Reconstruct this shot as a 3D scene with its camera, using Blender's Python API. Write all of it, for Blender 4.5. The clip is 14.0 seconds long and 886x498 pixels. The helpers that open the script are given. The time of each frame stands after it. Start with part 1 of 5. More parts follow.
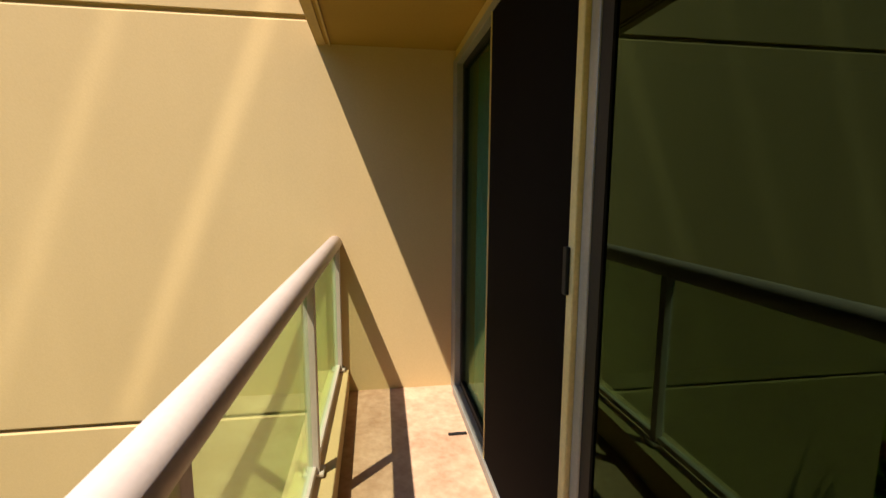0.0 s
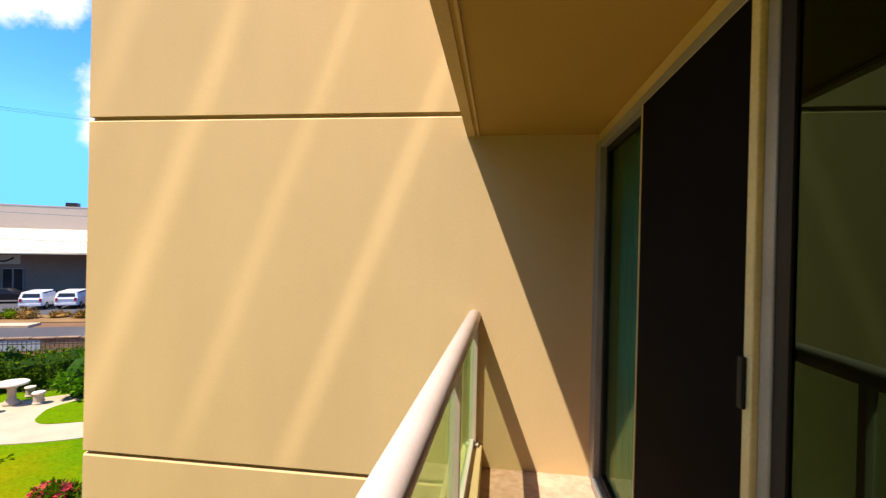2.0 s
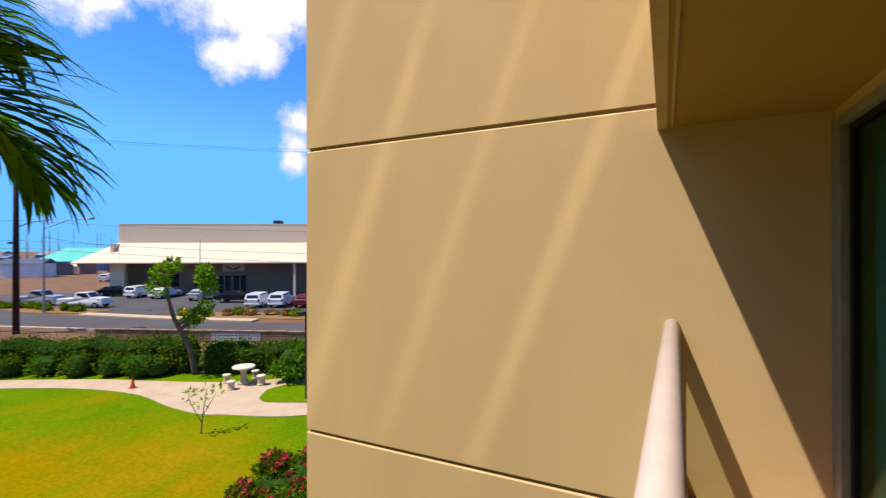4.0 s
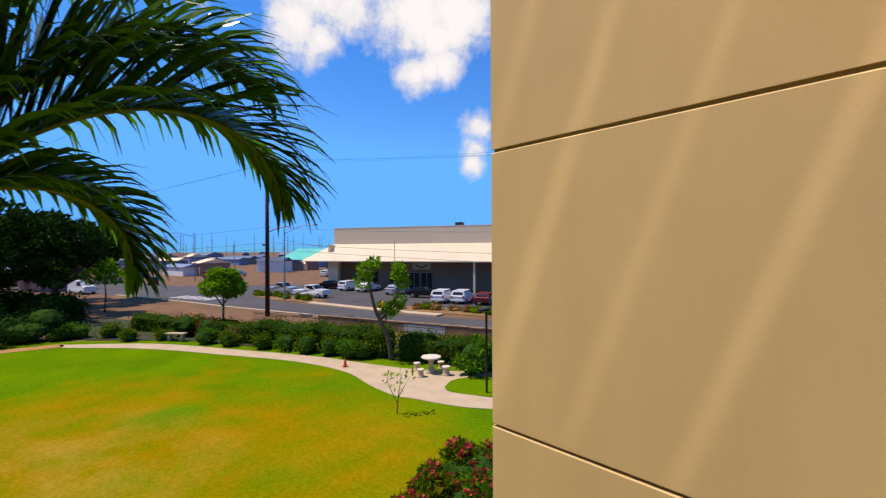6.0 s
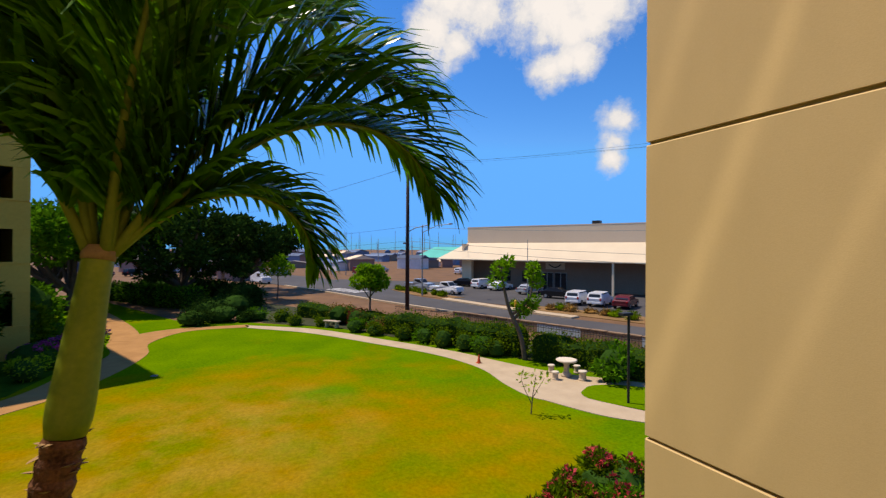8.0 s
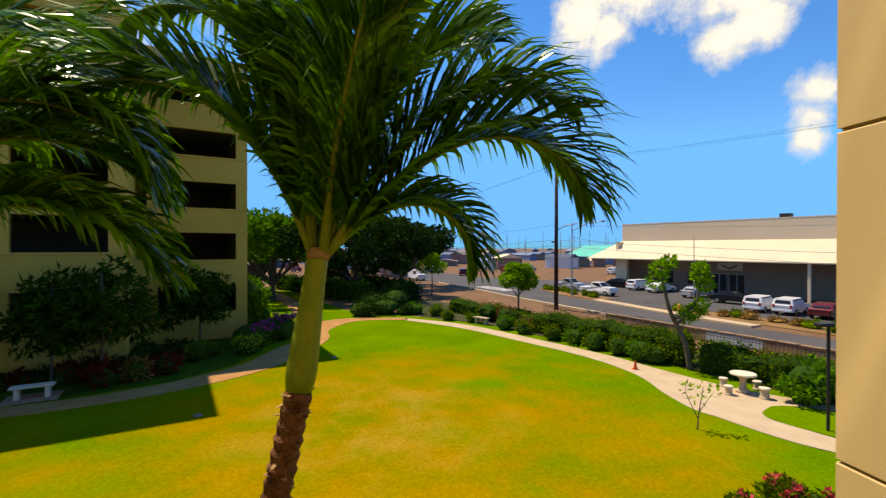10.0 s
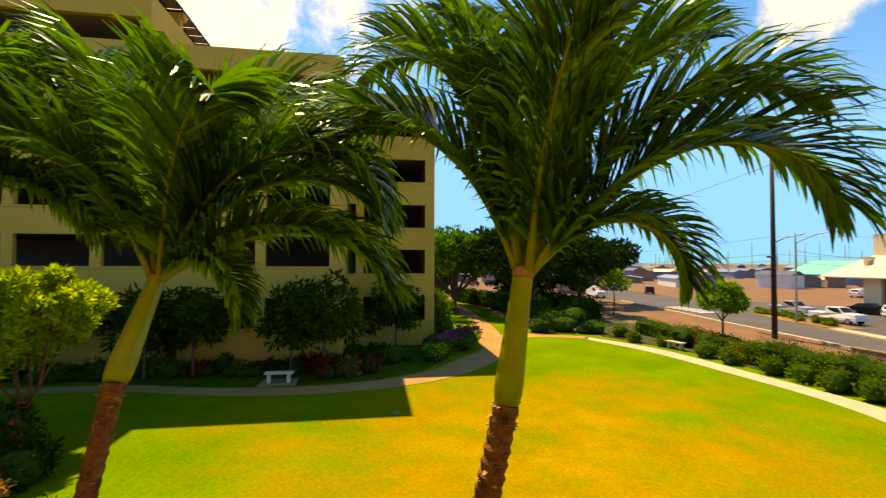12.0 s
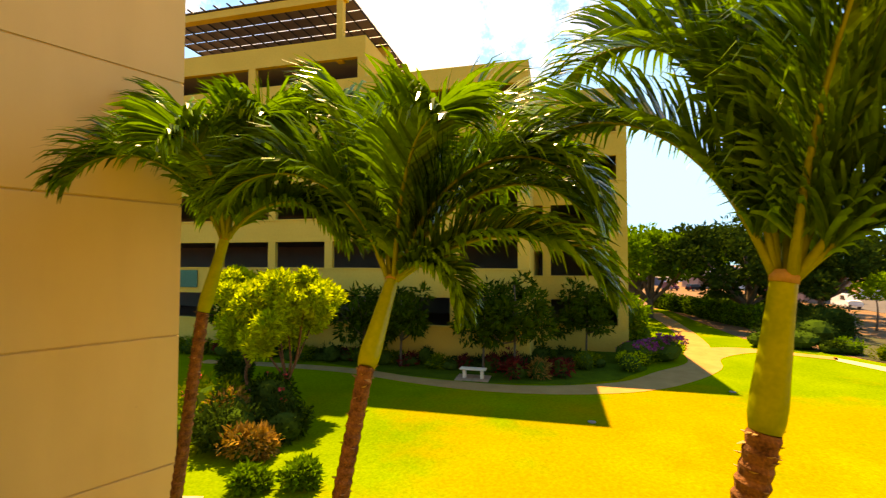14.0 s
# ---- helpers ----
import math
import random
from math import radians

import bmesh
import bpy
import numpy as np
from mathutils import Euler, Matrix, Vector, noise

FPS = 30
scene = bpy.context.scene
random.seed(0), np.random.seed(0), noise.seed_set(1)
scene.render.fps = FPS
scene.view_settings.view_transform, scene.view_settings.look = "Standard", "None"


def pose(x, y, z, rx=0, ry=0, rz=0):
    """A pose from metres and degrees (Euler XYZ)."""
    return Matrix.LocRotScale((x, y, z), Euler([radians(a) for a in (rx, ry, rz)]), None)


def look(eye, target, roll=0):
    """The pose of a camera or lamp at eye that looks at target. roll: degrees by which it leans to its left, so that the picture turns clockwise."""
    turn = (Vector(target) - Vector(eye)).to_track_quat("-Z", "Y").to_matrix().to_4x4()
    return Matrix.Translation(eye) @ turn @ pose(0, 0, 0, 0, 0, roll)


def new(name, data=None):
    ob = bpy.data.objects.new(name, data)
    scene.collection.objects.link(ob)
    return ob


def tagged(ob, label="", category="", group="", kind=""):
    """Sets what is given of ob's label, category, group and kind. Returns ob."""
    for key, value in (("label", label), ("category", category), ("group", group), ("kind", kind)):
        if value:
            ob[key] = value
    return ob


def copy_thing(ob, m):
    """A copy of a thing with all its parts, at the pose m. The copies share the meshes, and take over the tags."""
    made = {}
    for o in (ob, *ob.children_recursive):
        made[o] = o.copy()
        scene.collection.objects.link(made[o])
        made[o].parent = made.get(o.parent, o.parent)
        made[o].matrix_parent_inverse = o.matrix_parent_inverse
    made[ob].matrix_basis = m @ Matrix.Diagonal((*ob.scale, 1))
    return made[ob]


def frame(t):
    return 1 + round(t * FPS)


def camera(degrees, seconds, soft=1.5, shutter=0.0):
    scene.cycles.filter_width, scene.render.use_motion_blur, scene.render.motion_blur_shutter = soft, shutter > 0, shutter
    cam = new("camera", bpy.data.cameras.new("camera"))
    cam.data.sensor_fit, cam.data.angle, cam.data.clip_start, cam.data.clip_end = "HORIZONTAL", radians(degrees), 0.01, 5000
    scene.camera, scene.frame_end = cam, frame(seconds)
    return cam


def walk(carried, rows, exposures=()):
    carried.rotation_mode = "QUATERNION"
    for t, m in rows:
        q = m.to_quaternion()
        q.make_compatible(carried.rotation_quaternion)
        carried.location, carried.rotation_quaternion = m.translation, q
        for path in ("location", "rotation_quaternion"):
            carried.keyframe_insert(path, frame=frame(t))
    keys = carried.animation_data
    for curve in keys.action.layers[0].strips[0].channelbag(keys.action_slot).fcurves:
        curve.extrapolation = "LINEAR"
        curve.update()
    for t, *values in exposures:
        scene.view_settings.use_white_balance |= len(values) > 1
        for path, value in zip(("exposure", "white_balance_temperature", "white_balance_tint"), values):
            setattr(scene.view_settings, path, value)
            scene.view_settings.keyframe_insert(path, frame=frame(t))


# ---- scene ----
cam = camera(88.9, 14.0, 1.25, 0.35)
PATH = [
    (0, (0.257, 1.054, 5.308), (0.559, 3.012, 5.033), 0.3),
    (0.5, (0.258, 1.055, 5.361), (0.439, 3.042, 5.222), 0.3),
    (1, (0.229, 1.048, 5.380), (0.283, 3.047, 5.334), 0.3),
    (1.5, (0.197, 0.998, 5.395), (0.091, 2.995, 5.374), 1.1),
    (2, (0.156, 0.973, 5.405), (-0.088, 2.958, 5.398), 1.3),
    (2.5, (0.090, 0.961, 5.409), (-0.265, 2.929, 5.414), 1.2),
    (3, (0.030, 0.930, 5.406), (-0.469, 2.867, 5.420), 1.2),
    (3.5, (-0.015, 0.934, 5.407), (-0.696, 2.815, 5.418), 0.6),
    (4, (-0.033, 0.919, 5.416), (-0.916, 2.713, 5.420), -0.1),
    (6.5, (-0.130, 0.916, 5.400), (-1.726, 2.122, 5.406), -0.1),
    (7, (-0.132, 0.889, 5.397), (-1.813, 1.972, 5.402), 0.0),
    (7.5, (-0.139, 0.840, 5.399), (-1.890, 1.807, 5.401), 0.1),
    (8, (-0.156, 0.796, 5.399), (-1.967, 1.645, 5.400), 0.3),
    (10.5, (0.219, 0.586, 5.429), (-1.780, 0.647, 5.434), -0.1),
    (11, (0.243, 0.523, 5.439), (-1.754, 0.414, 5.463), -0.2),
    (11.5, (0.261, 0.461, 5.447), (-1.715, 0.154, 5.487), -0.1),
    (12, (0.249, 0.402, 5.448), (-1.680, -0.124, 5.506), 0.2),
    (12.5, (0.251, 0.322, 5.447), (-1.610, -0.409, 5.515), 0.4),
    (13, (0.273, 0.239, 5.445), (-1.499, -0.686, 5.518), 0.4),
    (13.5, (0.331, 0.172, 5.451), (-1.343, -0.920, 5.520), 0.2),
    (14, (0.389, 0.122, 5.453), (-1.185, -1.109, 5.517), 0.1),
]
LIGHT = [(0.0, 0.80, 6900, 14), (1.0, 0.98, 6900, 15), (2.0, 0.9, 6800, 17), (3.0, 0.62, 6800, 18), (4.0, 0.38, 6800, 18), (6.5, 0.05, 7000, 18), (8.0, 0.0, 7300, 15), (10.5, 0.42, 9500, 11), (12.0, 0.82, 15000, 13), (13.0, 1.3, 36000, 19), (14.0, 1.6, 90000, 24)]
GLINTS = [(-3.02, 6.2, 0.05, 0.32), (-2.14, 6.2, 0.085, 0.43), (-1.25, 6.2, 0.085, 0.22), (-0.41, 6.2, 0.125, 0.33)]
walk(cam, [(t, look(eye, target, roll)) for t, eye, target, roll in PATH], LIGHT)

# ---- world, sun and exposure ----
SUN = Vector((-0.39, -0.38, 1.0)).normalized()          # towards the sun
world = bpy.data.worlds.new("sky")
scene.world = world
world.use_nodes = True
wn, wl = world.node_tree.nodes, world.node_tree.links
wn.clear()


def wnode(kind, **sets):
    n = wn.new(kind)
    for k, v in sets.items():
        n.inputs[k].default_value = v
    return n


sky = wn.new("ShaderNodeTexSky")
sky.sky_type = "NISHITA"
sky.sun_disc = False
sky.sun_elevation = math.asin(SUN.z)
sky.sun_rotation = math.atan2(SUN.x, SUN.y)
sky.altitude = 0
sky.air_density, sky.dust_density, sky.ozone_density = 1.0, 0.05, 3.0
deep = wnode("ShaderNodeHueSaturation", Saturation=1.3, Value=1.42)
wl.new(sky.outputs[0], deep.inputs["Color"])
# cumulus clouds, and one veil for the sun's glare: soft banks at a few bearings, broken up by noise
geo = wn.new("ShaderNodeTexCoord")
warp = wnode("ShaderNodeTexNoise", Scale=6.0, Detail=12.0, Roughness=0.68)
wl.new(geo.outputs["Generated"], warp.inputs["Vector"])
BANKS = [((-0.83, 0.357, 0.44), 0.085, 1.1), ((-0.812, 0.413, 0.412), 0.07, 1.05), ((-0.759, 0.46, 0.465), 0.10, 1.15), ((-0.702, 0.553, 0.465), 0.11, 1.15), ((-0.636, 0.626, 0.47), 0.11, 1.1), ((-0.80, 0.40, 0.50), 0.12, 1.1), ((-0.70, 0.52, 0.54), 0.14, 1.1),
         ((-0.735, 0.505, 0.458), 0.09, 1.1), ((-0.70, 0.60, 0.44), 0.07, 1.0), ((-0.732, 0.576, 0.366), 0.052, 1.1), ((-0.689, 0.623, 0.373), 0.052, 1.1), ((-0.71, 0.60, 0.374), 0.05, 1.1), ((-0.664, 0.702, 0.256), 0.06, 1.05), ((-0.676, 0.702, 0.222), 0.055, 1.05), ((-0.687, 0.701, 0.189), 0.05, 1.0),
         ((-0.666, -0.606, 0.436), 0.12, 1.1), ((-0.716, -0.501, 0.486), 0.09, 1.1), ((-0.565, -0.693, 0.448), 0.14, 1.1), ((-0.863, 0.208, 0.46), 0.08, 0.8), ((-0.93, -0.10, 0.62), 0.10, 0.7),
         # first entry: broad white veil that paints the sun's glare, no cloud
         ((-0.70, -0.66, 0.55), 0.5, 0.95), ((0.5, 0.6, 0.6), 0.25, 0.8), ((0.2, -0.8, 0.6), 0.25, 0.8)]
total = None
for way, size, much in BANKS:
    dist = wn.new("ShaderNodeVectorMath")
    dist.operation = "DISTANCE"
    dist.inputs[1].default_value = Vector(way).normalized()
    wl.new(geo.outputs["Generated"], dist.inputs[0])
    ramp = wnode("ShaderNodeMapRange", **{"From Min": size * 1.35, "From Max": 0.0, "To Min": 0.0, "To Max": much})
    wl.new(dist.outputs["Value"], ramp.inputs["Value"])
    if total is None:
        total = ramp.outputs[0]
    else:
        top = wn.new("ShaderNodeMath")
        top.operation = "MAXIMUM"
        wl.new(total, top.inputs[0]), wl.new(ramp.outputs[0], top.inputs[1])
        total = top.outputs[0]
puff = wn.new("ShaderNodeMath")
puff.operation = "MULTIPLY_ADD"
puff.inputs[1].default_value = 2.2
wl.new(warp.outputs["Fac"], puff.inputs[0]), wl.new(total, puff.inputs[2])
cover = wnode("ShaderNodeMapRange", **{"From Min": 1.52, "From Max": 1.95})
wl.new(puff.outputs[0], cover.inputs["Value"])
tint = wn.new("ShaderNodeMixRGB")
tint.blend_type = "MULTIPLY"
tint.inputs[0].default_value, tint.inputs[2].default_value = 1.0, (0.68, 1.02, 1.32, 1)
wl.new(deep.outputs[0], tint.inputs[1])
even = wn.new("ShaderNodeMixRGB")               # caps the sky colour: the blue stays deep down to the horizon
even.blend_type = "DARKEN"
even.inputs[0].default_value, even.inputs[2].default_value = 1.0, (1.05, 4.5, 11.3, 1)
wl.new(tint.outputs[0], even.inputs[1])
mix = wn.new("ShaderNodeMixRGB")
wl.new(cover.outputs[0], mix.inputs[0]), wl.new(even.outputs[0], mix.inputs[1])
shade = wn.new("ShaderNodeMixRGB")
shade.inputs[1].default_value, shade.inputs[2].default_value = (5.6, 6.4, 7.4, 1), (8.8, 8.9, 8.9, 1)
soft = wnode("ShaderNodeMapRange", **{"From Min": 1.65, "From Max": 2.2})
wl.new(puff.outputs[0], soft.inputs["Value"]), wl.new(soft.outputs[0], shade.inputs[0]), wl.new(shade.outputs[0], mix.inputs[2])
back = wnode("ShaderNodeBackground", Strength=0.1)
wl.new(mix.outputs[0], back.inputs["Color"])
wl.new(back.outputs[0], wn.new("ShaderNodeOutputWorld").inputs["Surface"])

sun_data = bpy.data.lights.new("sun", "SUN")
sun_data.energy, sun_data.angle, sun_data.color = 5.0, radians(0.55), (1.0, 0.93, 0.82)
new("sun", sun_data).matrix_world = look((0, 0, 60), Vector((0, 0, 60)) - SUN)


# added area lamps for the sunlight thrown back on to the end wall by unbuilt panes above: long narrow glints
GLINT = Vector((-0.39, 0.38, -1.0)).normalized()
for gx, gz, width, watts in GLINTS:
    g = bpy.data.lights.new("glint_stand_in", "AREA")
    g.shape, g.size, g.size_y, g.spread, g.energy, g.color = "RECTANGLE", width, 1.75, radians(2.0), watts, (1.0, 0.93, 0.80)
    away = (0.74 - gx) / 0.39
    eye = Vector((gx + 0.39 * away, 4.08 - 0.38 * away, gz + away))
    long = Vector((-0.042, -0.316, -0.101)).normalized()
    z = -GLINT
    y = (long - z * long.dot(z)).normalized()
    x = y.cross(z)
    new("glint_stand_in", g).matrix_world = Matrix.Translation(eye) @ Matrix((x, y, z)).transposed().to_4x4()


# ---- materials ----
def srgb(r, g, b):
    return tuple(((c / 255) / 12.92 if c / 255 < 0.04045 else ((c / 255 + 0.055) / 1.055) ** 2.4) for c in (r, g, b)) + (1,)


MATS = {}


def mat(name, base, second=None, rough=0.8, scale=3.0, fine=60.0, bump=0.1, metal=0.0, spread=0.5, vary=0.0, spec=0.22, trans=0.0, island=0.0):
    """A surface with a coarse and a fine variation between two colours, and fine relief. vary: by object; island: by loose piece."""
    m = bpy.data.materials.new(name)
    m.use_nodes = True
    nt, L = m.node_tree.nodes, m.node_tree.links
    b = nt["Principled BSDF"]
    b.inputs["Roughness"].default_value, b.inputs["Metallic"].default_value = rough, metal
    b.inputs["Specular IOR Level"].default_value = spec
    second = second or tuple(c * 0.78 for c in base[:3]) + (1,)
    tc = nt.new("ShaderNodeTexCoord")
    ns = []
    for s, d in ((scale, 4.0), (fine, 3.0)):
        n = nt.new("ShaderNodeTexNoise")
        n.inputs["Scale"].default_value, n.inputs["Detail"].default_value = s, d
        L.new(tc.outputs["Object"], n.inputs["Vector"])
        ns.append(n)
    add = nt.new("ShaderNodeMath")
    add.operation = "MULTIPLY_ADD"
    add.inputs[1].default_value, add.inputs[2].default_value = 0.4, 0.0
    L.new(ns[1].outputs["Fac"], add.inputs[0])
    add2 = nt.new("ShaderNodeMath")
    add2.operation = "MULTIPLY_ADD"
    add2.inputs[1].default_value = 0.6
    L.new(ns[0].outputs["Fac"], add2.inputs[0]), L.new(add.outputs[0], add2.inputs[2])
    last = add2.outputs[0]
    ramp = nt.new("ShaderNodeMapRange")
    ramp.inputs["From Min"].default_value, ramp.inputs["From Max"].default_value = 0.5 - 0.3 * spread, 0.5 + 0.3 * spread
    L.new(last, ramp.inputs["Value"])
    fac = ramp.outputs[0]
    mx = nt.new("ShaderNodeMixRGB")
    mx.inputs[1].default_value, mx.inputs[2].default_value = second, base
    L.new(fac, mx.inputs[0])
    colour = mx.outputs[0]
    if vary or island:
        if vary:
            info = nt.new("ShaderNodeObjectInfo").outputs["Random"]
        else:
            info = nt.new("ShaderNodeNewGeometry").outputs["Random Per Island"]
        r = nt.new("ShaderNodeMapRange")
        r.inputs["To Min"].default_value, r.inputs["To Max"].default_value = 1 - (vary or island), 1 + (vary or island)
        L.new(info, r.inputs["Value"])
        hs = nt.new("ShaderNodeHueSaturation")
        L.new(r.outputs[0], hs.inputs["Value"]), L.new(colour, hs.inputs["Color"])
        colour = hs.outputs[0]
    L.new(colour, b.inputs["Base Color"])
    if bump:
        bp = nt.new("ShaderNodeBump")
        bp.inputs["Strength"].default_value, bp.inputs["Distance"].default_value = bump, 0.02
        L.new(ns[1].outputs["Fac"], bp.inputs["Height"]), L.new(bp.outputs[0], b.inputs["Normal"])
    if trans:
        tr = nt.new("ShaderNodeBsdfTranslucent")
        L.new(colour, tr.inputs["Color"])
        ms = nt.new("ShaderNodeMixShader")
        ms.inputs[0].default_value = trans
        L.new(b.outputs[0], ms.inputs[1]), L.new(tr.outputs[0], ms.inputs[2])
        L.new(ms.outputs[0], nt["Material Output"].inputs["Surface"])
    MATS[name] = m
    return m


def glass(name, colour, rough=0.02, mixing=0.5, gloss=1.0):
    """Tinted pane: part clear, part mirror by Fresnel."""
    m = bpy.data.materials.new(name)
    m.use_nodes = True
    nt, L = m.node_tree.nodes, m.node_tree.links
    nt.remove(nt["Principled BSDF"])
    tr, gl, lw, ms = (nt.new("ShaderNode" + k) for k in ("BsdfTransparent", "BsdfGlossy", "LayerWeight", "MixShader"))
    tr.inputs[0].default_value = colour
    gl.inputs["Roughness"].default_value = rough
    gl.inputs["Color"].default_value = (gloss * 0.64, gloss, gloss * 0.62, 1)
    steep = nt.new("ShaderNodeMath")
    steep.operation, steep.inputs[1].default_value = "POWER", 4.5
    fr = nt.new("ShaderNodeMapRange")
    fr.inputs["To Min"].default_value, fr.inputs["To Max"].default_value = mixing, 0.85
    L.new(lw.outputs["Facing"], steep.inputs[0]), L.new(steep.outputs[0], fr.inputs["Value"])
    L.new(fr.outputs[0], ms.inputs[0]), L.new(tr.outputs[0], ms.inputs[1]), L.new(gl.outputs[0], ms.inputs[2])
    L.new(ms.outputs[0], nt["Material Output"].inputs["Surface"])
    return m


STUCCO = mat("cream stucco", (0.59, 0.435, 0.215, 1), (0.535, 0.385, 0.183, 1), 0.85, 0.5, 120, 0.05)
sn, sl = STUCCO.node_tree.nodes, STUCCO.node_tree.links
paint = [n for n in sn if n.type == "MIX_RGB"][0]
stc = sn.new("ShaderNodeTexCoord")
drip = sn.new("ShaderNodeMapping")
drip.inputs["Scale"].default_value = (2.2, 2.2, 0.35)
streak = sn.new("ShaderNodeTexNoise")
streak.inputs["Scale"].default_value, streak.inputs["Detail"].default_value = 1.0, 6.0
sl.new(stc.outputs["Object"], drip.inputs["Vector"]), sl.new(drip.outputs[0], streak.inputs["Vector"])
fade = sn.new("ShaderNodeMapRange")
fade.inputs["From Min"].default_value, fade.inputs["From Max"].default_value, fade.inputs["To Min"].default_value, fade.inputs["To Max"].default_value = 0.3, 0.7, 0.955, 1.035
sl.new(streak.outputs["Fac"], fade.inputs["Value"])
fleck = sn.new("ShaderNodeTexVoronoi")
fleck.inputs["Scale"].default_value = 1.1
sl.new(stc.outputs["Object"], fleck.inputs["Vector"])
spot_ = sn.new("ShaderNodeMapRange")
spot_.inputs["From Min"].default_value, spot_.inputs["From Max"].default_value, spot_.inputs["To Min"].default_value = 0.012, 0.03, 0.86
sl.new(fleck.outputs["Distance"], spot_.inputs["Value"])
weather = sn.new("ShaderNodeMath")
weather.operation = "MULTIPLY"
sl.new(fade.outputs[0], weather.inputs[0]), sl.new(spot_.outputs[0], weather.inputs[1])
aged = sn.new("ShaderNodeHueSaturation")
sl.new(weather.outputs[0], aged.inputs["Value"]), sl.new(paint.outputs[0], aged.inputs["Color"])
sl.new(aged.outputs[0], sn["Principled BSDF"].inputs["Base Color"])
SOFFIT = mat("ochre soffit paint", (0.36, 0.222, 0.05, 1), (0.32, 0.195, 0.044, 1), 0.8, 1.2, 80, 0.06)
FASCIA = mat("fascia paint", (0.52, 0.36, 0.17, 1), None, 0.75, 2, 60, 0.05)
GARAGE = mat("beige garage concrete", (0.61, 0.395, 0.075, 1), (0.53, 0.34, 0.06, 1), 0.85, 0.35, 8, 0.05)
# the garage bays' shade is put into this grey; also used for plain dark roofs
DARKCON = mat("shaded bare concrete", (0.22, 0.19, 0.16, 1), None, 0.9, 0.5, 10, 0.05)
CONC = mat("pink-beige concrete floor", (0.60, 0.40, 0.27, 1), (0.34, 0.19, 0.11, 1), 0.85, 4.5, 26, 0.2, spread=0.7)
PATHCON = mat("pale concrete path", (0.50, 0.385, 0.25, 1), (0.40, 0.30, 0.19, 1), 0.9, 1.2, 30, 0.1)
# path concrete darkened and reddened: its look in the garage's shade is in the colour
BEDPATH = mat("path concrete browned for shade", (0.42, 0.225, 0.085, 1), (0.32, 0.165, 0.06, 1), 0.9, 1.2, 30, 0.1, spec=0.05)
PAVER = mat("red clay paver", (0.40, 0.24, 0.15, 1), None, 0.9, 4, 40, 0.1)
RAILPAINT = mat("white rail enamel", (0.62, 0.52, 0.455, 1), (0.55, 0.455, 0.40, 1), 0.48, 6, 80, 0.02)
ALU = mat("grey aluminium frame", (0.32, 0.31, 0.27, 1), None, 0.45, 5, 90, 0.03, metal=0.3)
CREAMFRAME = mat("cream door stile", (0.74, 0.60, 0.27, 1), None, 0.5, 5, 90, 0.03)
BLACK = mat("black rubber seal", (0.012, 0.012, 0.012, 1), None, 0.6, 5, 60, 0.05)
SCREEN = mat("dark insect screen", (0.005, 0.004, 0.004, 1), None, 0.8, 6, 240, 0.1, spec=0.04)
ROOM = mat("room wall toned dim", (0.10, 0.09, 0.08, 1), None, 0.9, 1, 20, 0.02)
CURTAIN = mat("teal curtain cloth", (0.025, 0.40, 0.38, 1), (0.014, 0.28, 0.27, 1), 0.9, 3, 50, 0.1)
GREENGLASS = glass("green tinted balustrade glass", (0.84, 0.885, 0.79, 1), 0.02, 0.02)
PANEGLASS = glass("green tinted window glass", (0.66, 0.82, 0.78, 1), 0.01, 0.01, 0.6)
DOORGLASS = glass("dark tinted door glass", (0.10, 0.13, 0.10, 1), 0.015, 0.085, 0.5)
CARGLASS = mat("dark car glass", (0.02, 0.025, 0.03, 1), None, 0.08, 2, 20, 0)
ASPHALT = mat("worn asphalt", (0.085, 0.08, 0.078, 1), (0.06, 0.057, 0.056, 1), 0.9, 0.25, 25, 0.15)
PAINTLINE = mat("white road paint", (0.62, 0.60, 0.56, 1), None, 0.8, 3, 30, 0.05)
DIRT = mat("dry brown earth", (0.21, 0.11, 0.05, 1), (0.12, 0.065, 0.03, 1), 0.95, 0.4, 8, 0.3)
DRYGRASS = mat("dry verge grass", (0.27, 0.15, 0.055, 1), (0.17, 0.10, 0.035, 1), 0.95, 0.6, 12, 0.4)
# bed turf: the garage's shade is put into this darker green
COVER = mat("turf darkened for shade", (0.05, 0.115, 0.008, 1), (0.025, 0.06, 0.006, 1), 0.95, 1.2, 20, 0.5, spec=0.0)
SOIL = mat("garden bed soil", (0.05, 0.05, 0.02, 1), (0.03, 0.04, 0.012, 1), 0.95, 1.2, 20, 0.3)
WAREWALL = mat("tan warehouse wall", (0.84, 0.63, 0.41, 1), (0.78, 0.57, 0.36, 1), 0.85, 0.2, 5, 0.03)
# wall under the awning: its shade is put into this darker colour
WAREDARK = mat("warehouse front toned for shade", (0.33, 0.215, 0.15, 1), None, 0.85, 0.3, 6, 0.03)
AWNING = mat("cream sheet awning", (0.68, 0.56, 0.38, 1), (0.62, 0.50, 0.34, 1), 0.6, 0.4, 10, 0.03)
TEALROOF = mat("turquoise shed roof", (0.08, 0.50, 0.40, 1), None, 0.7, 0.2, 4, 0.02)
BLUESHED = mat("blue-grey harbour shed", (0.16, 0.22, 0.32, 1), (0.10, 0.13, 0.20, 1), 0.8, 0.1, 2, 0.02, vary=0.5)
POLE = mat("dark timber pole", (0.055, 0.03, 0.025, 1), (0.035, 0.02, 0.018, 1), 0.9, 2, 40, 0.3)
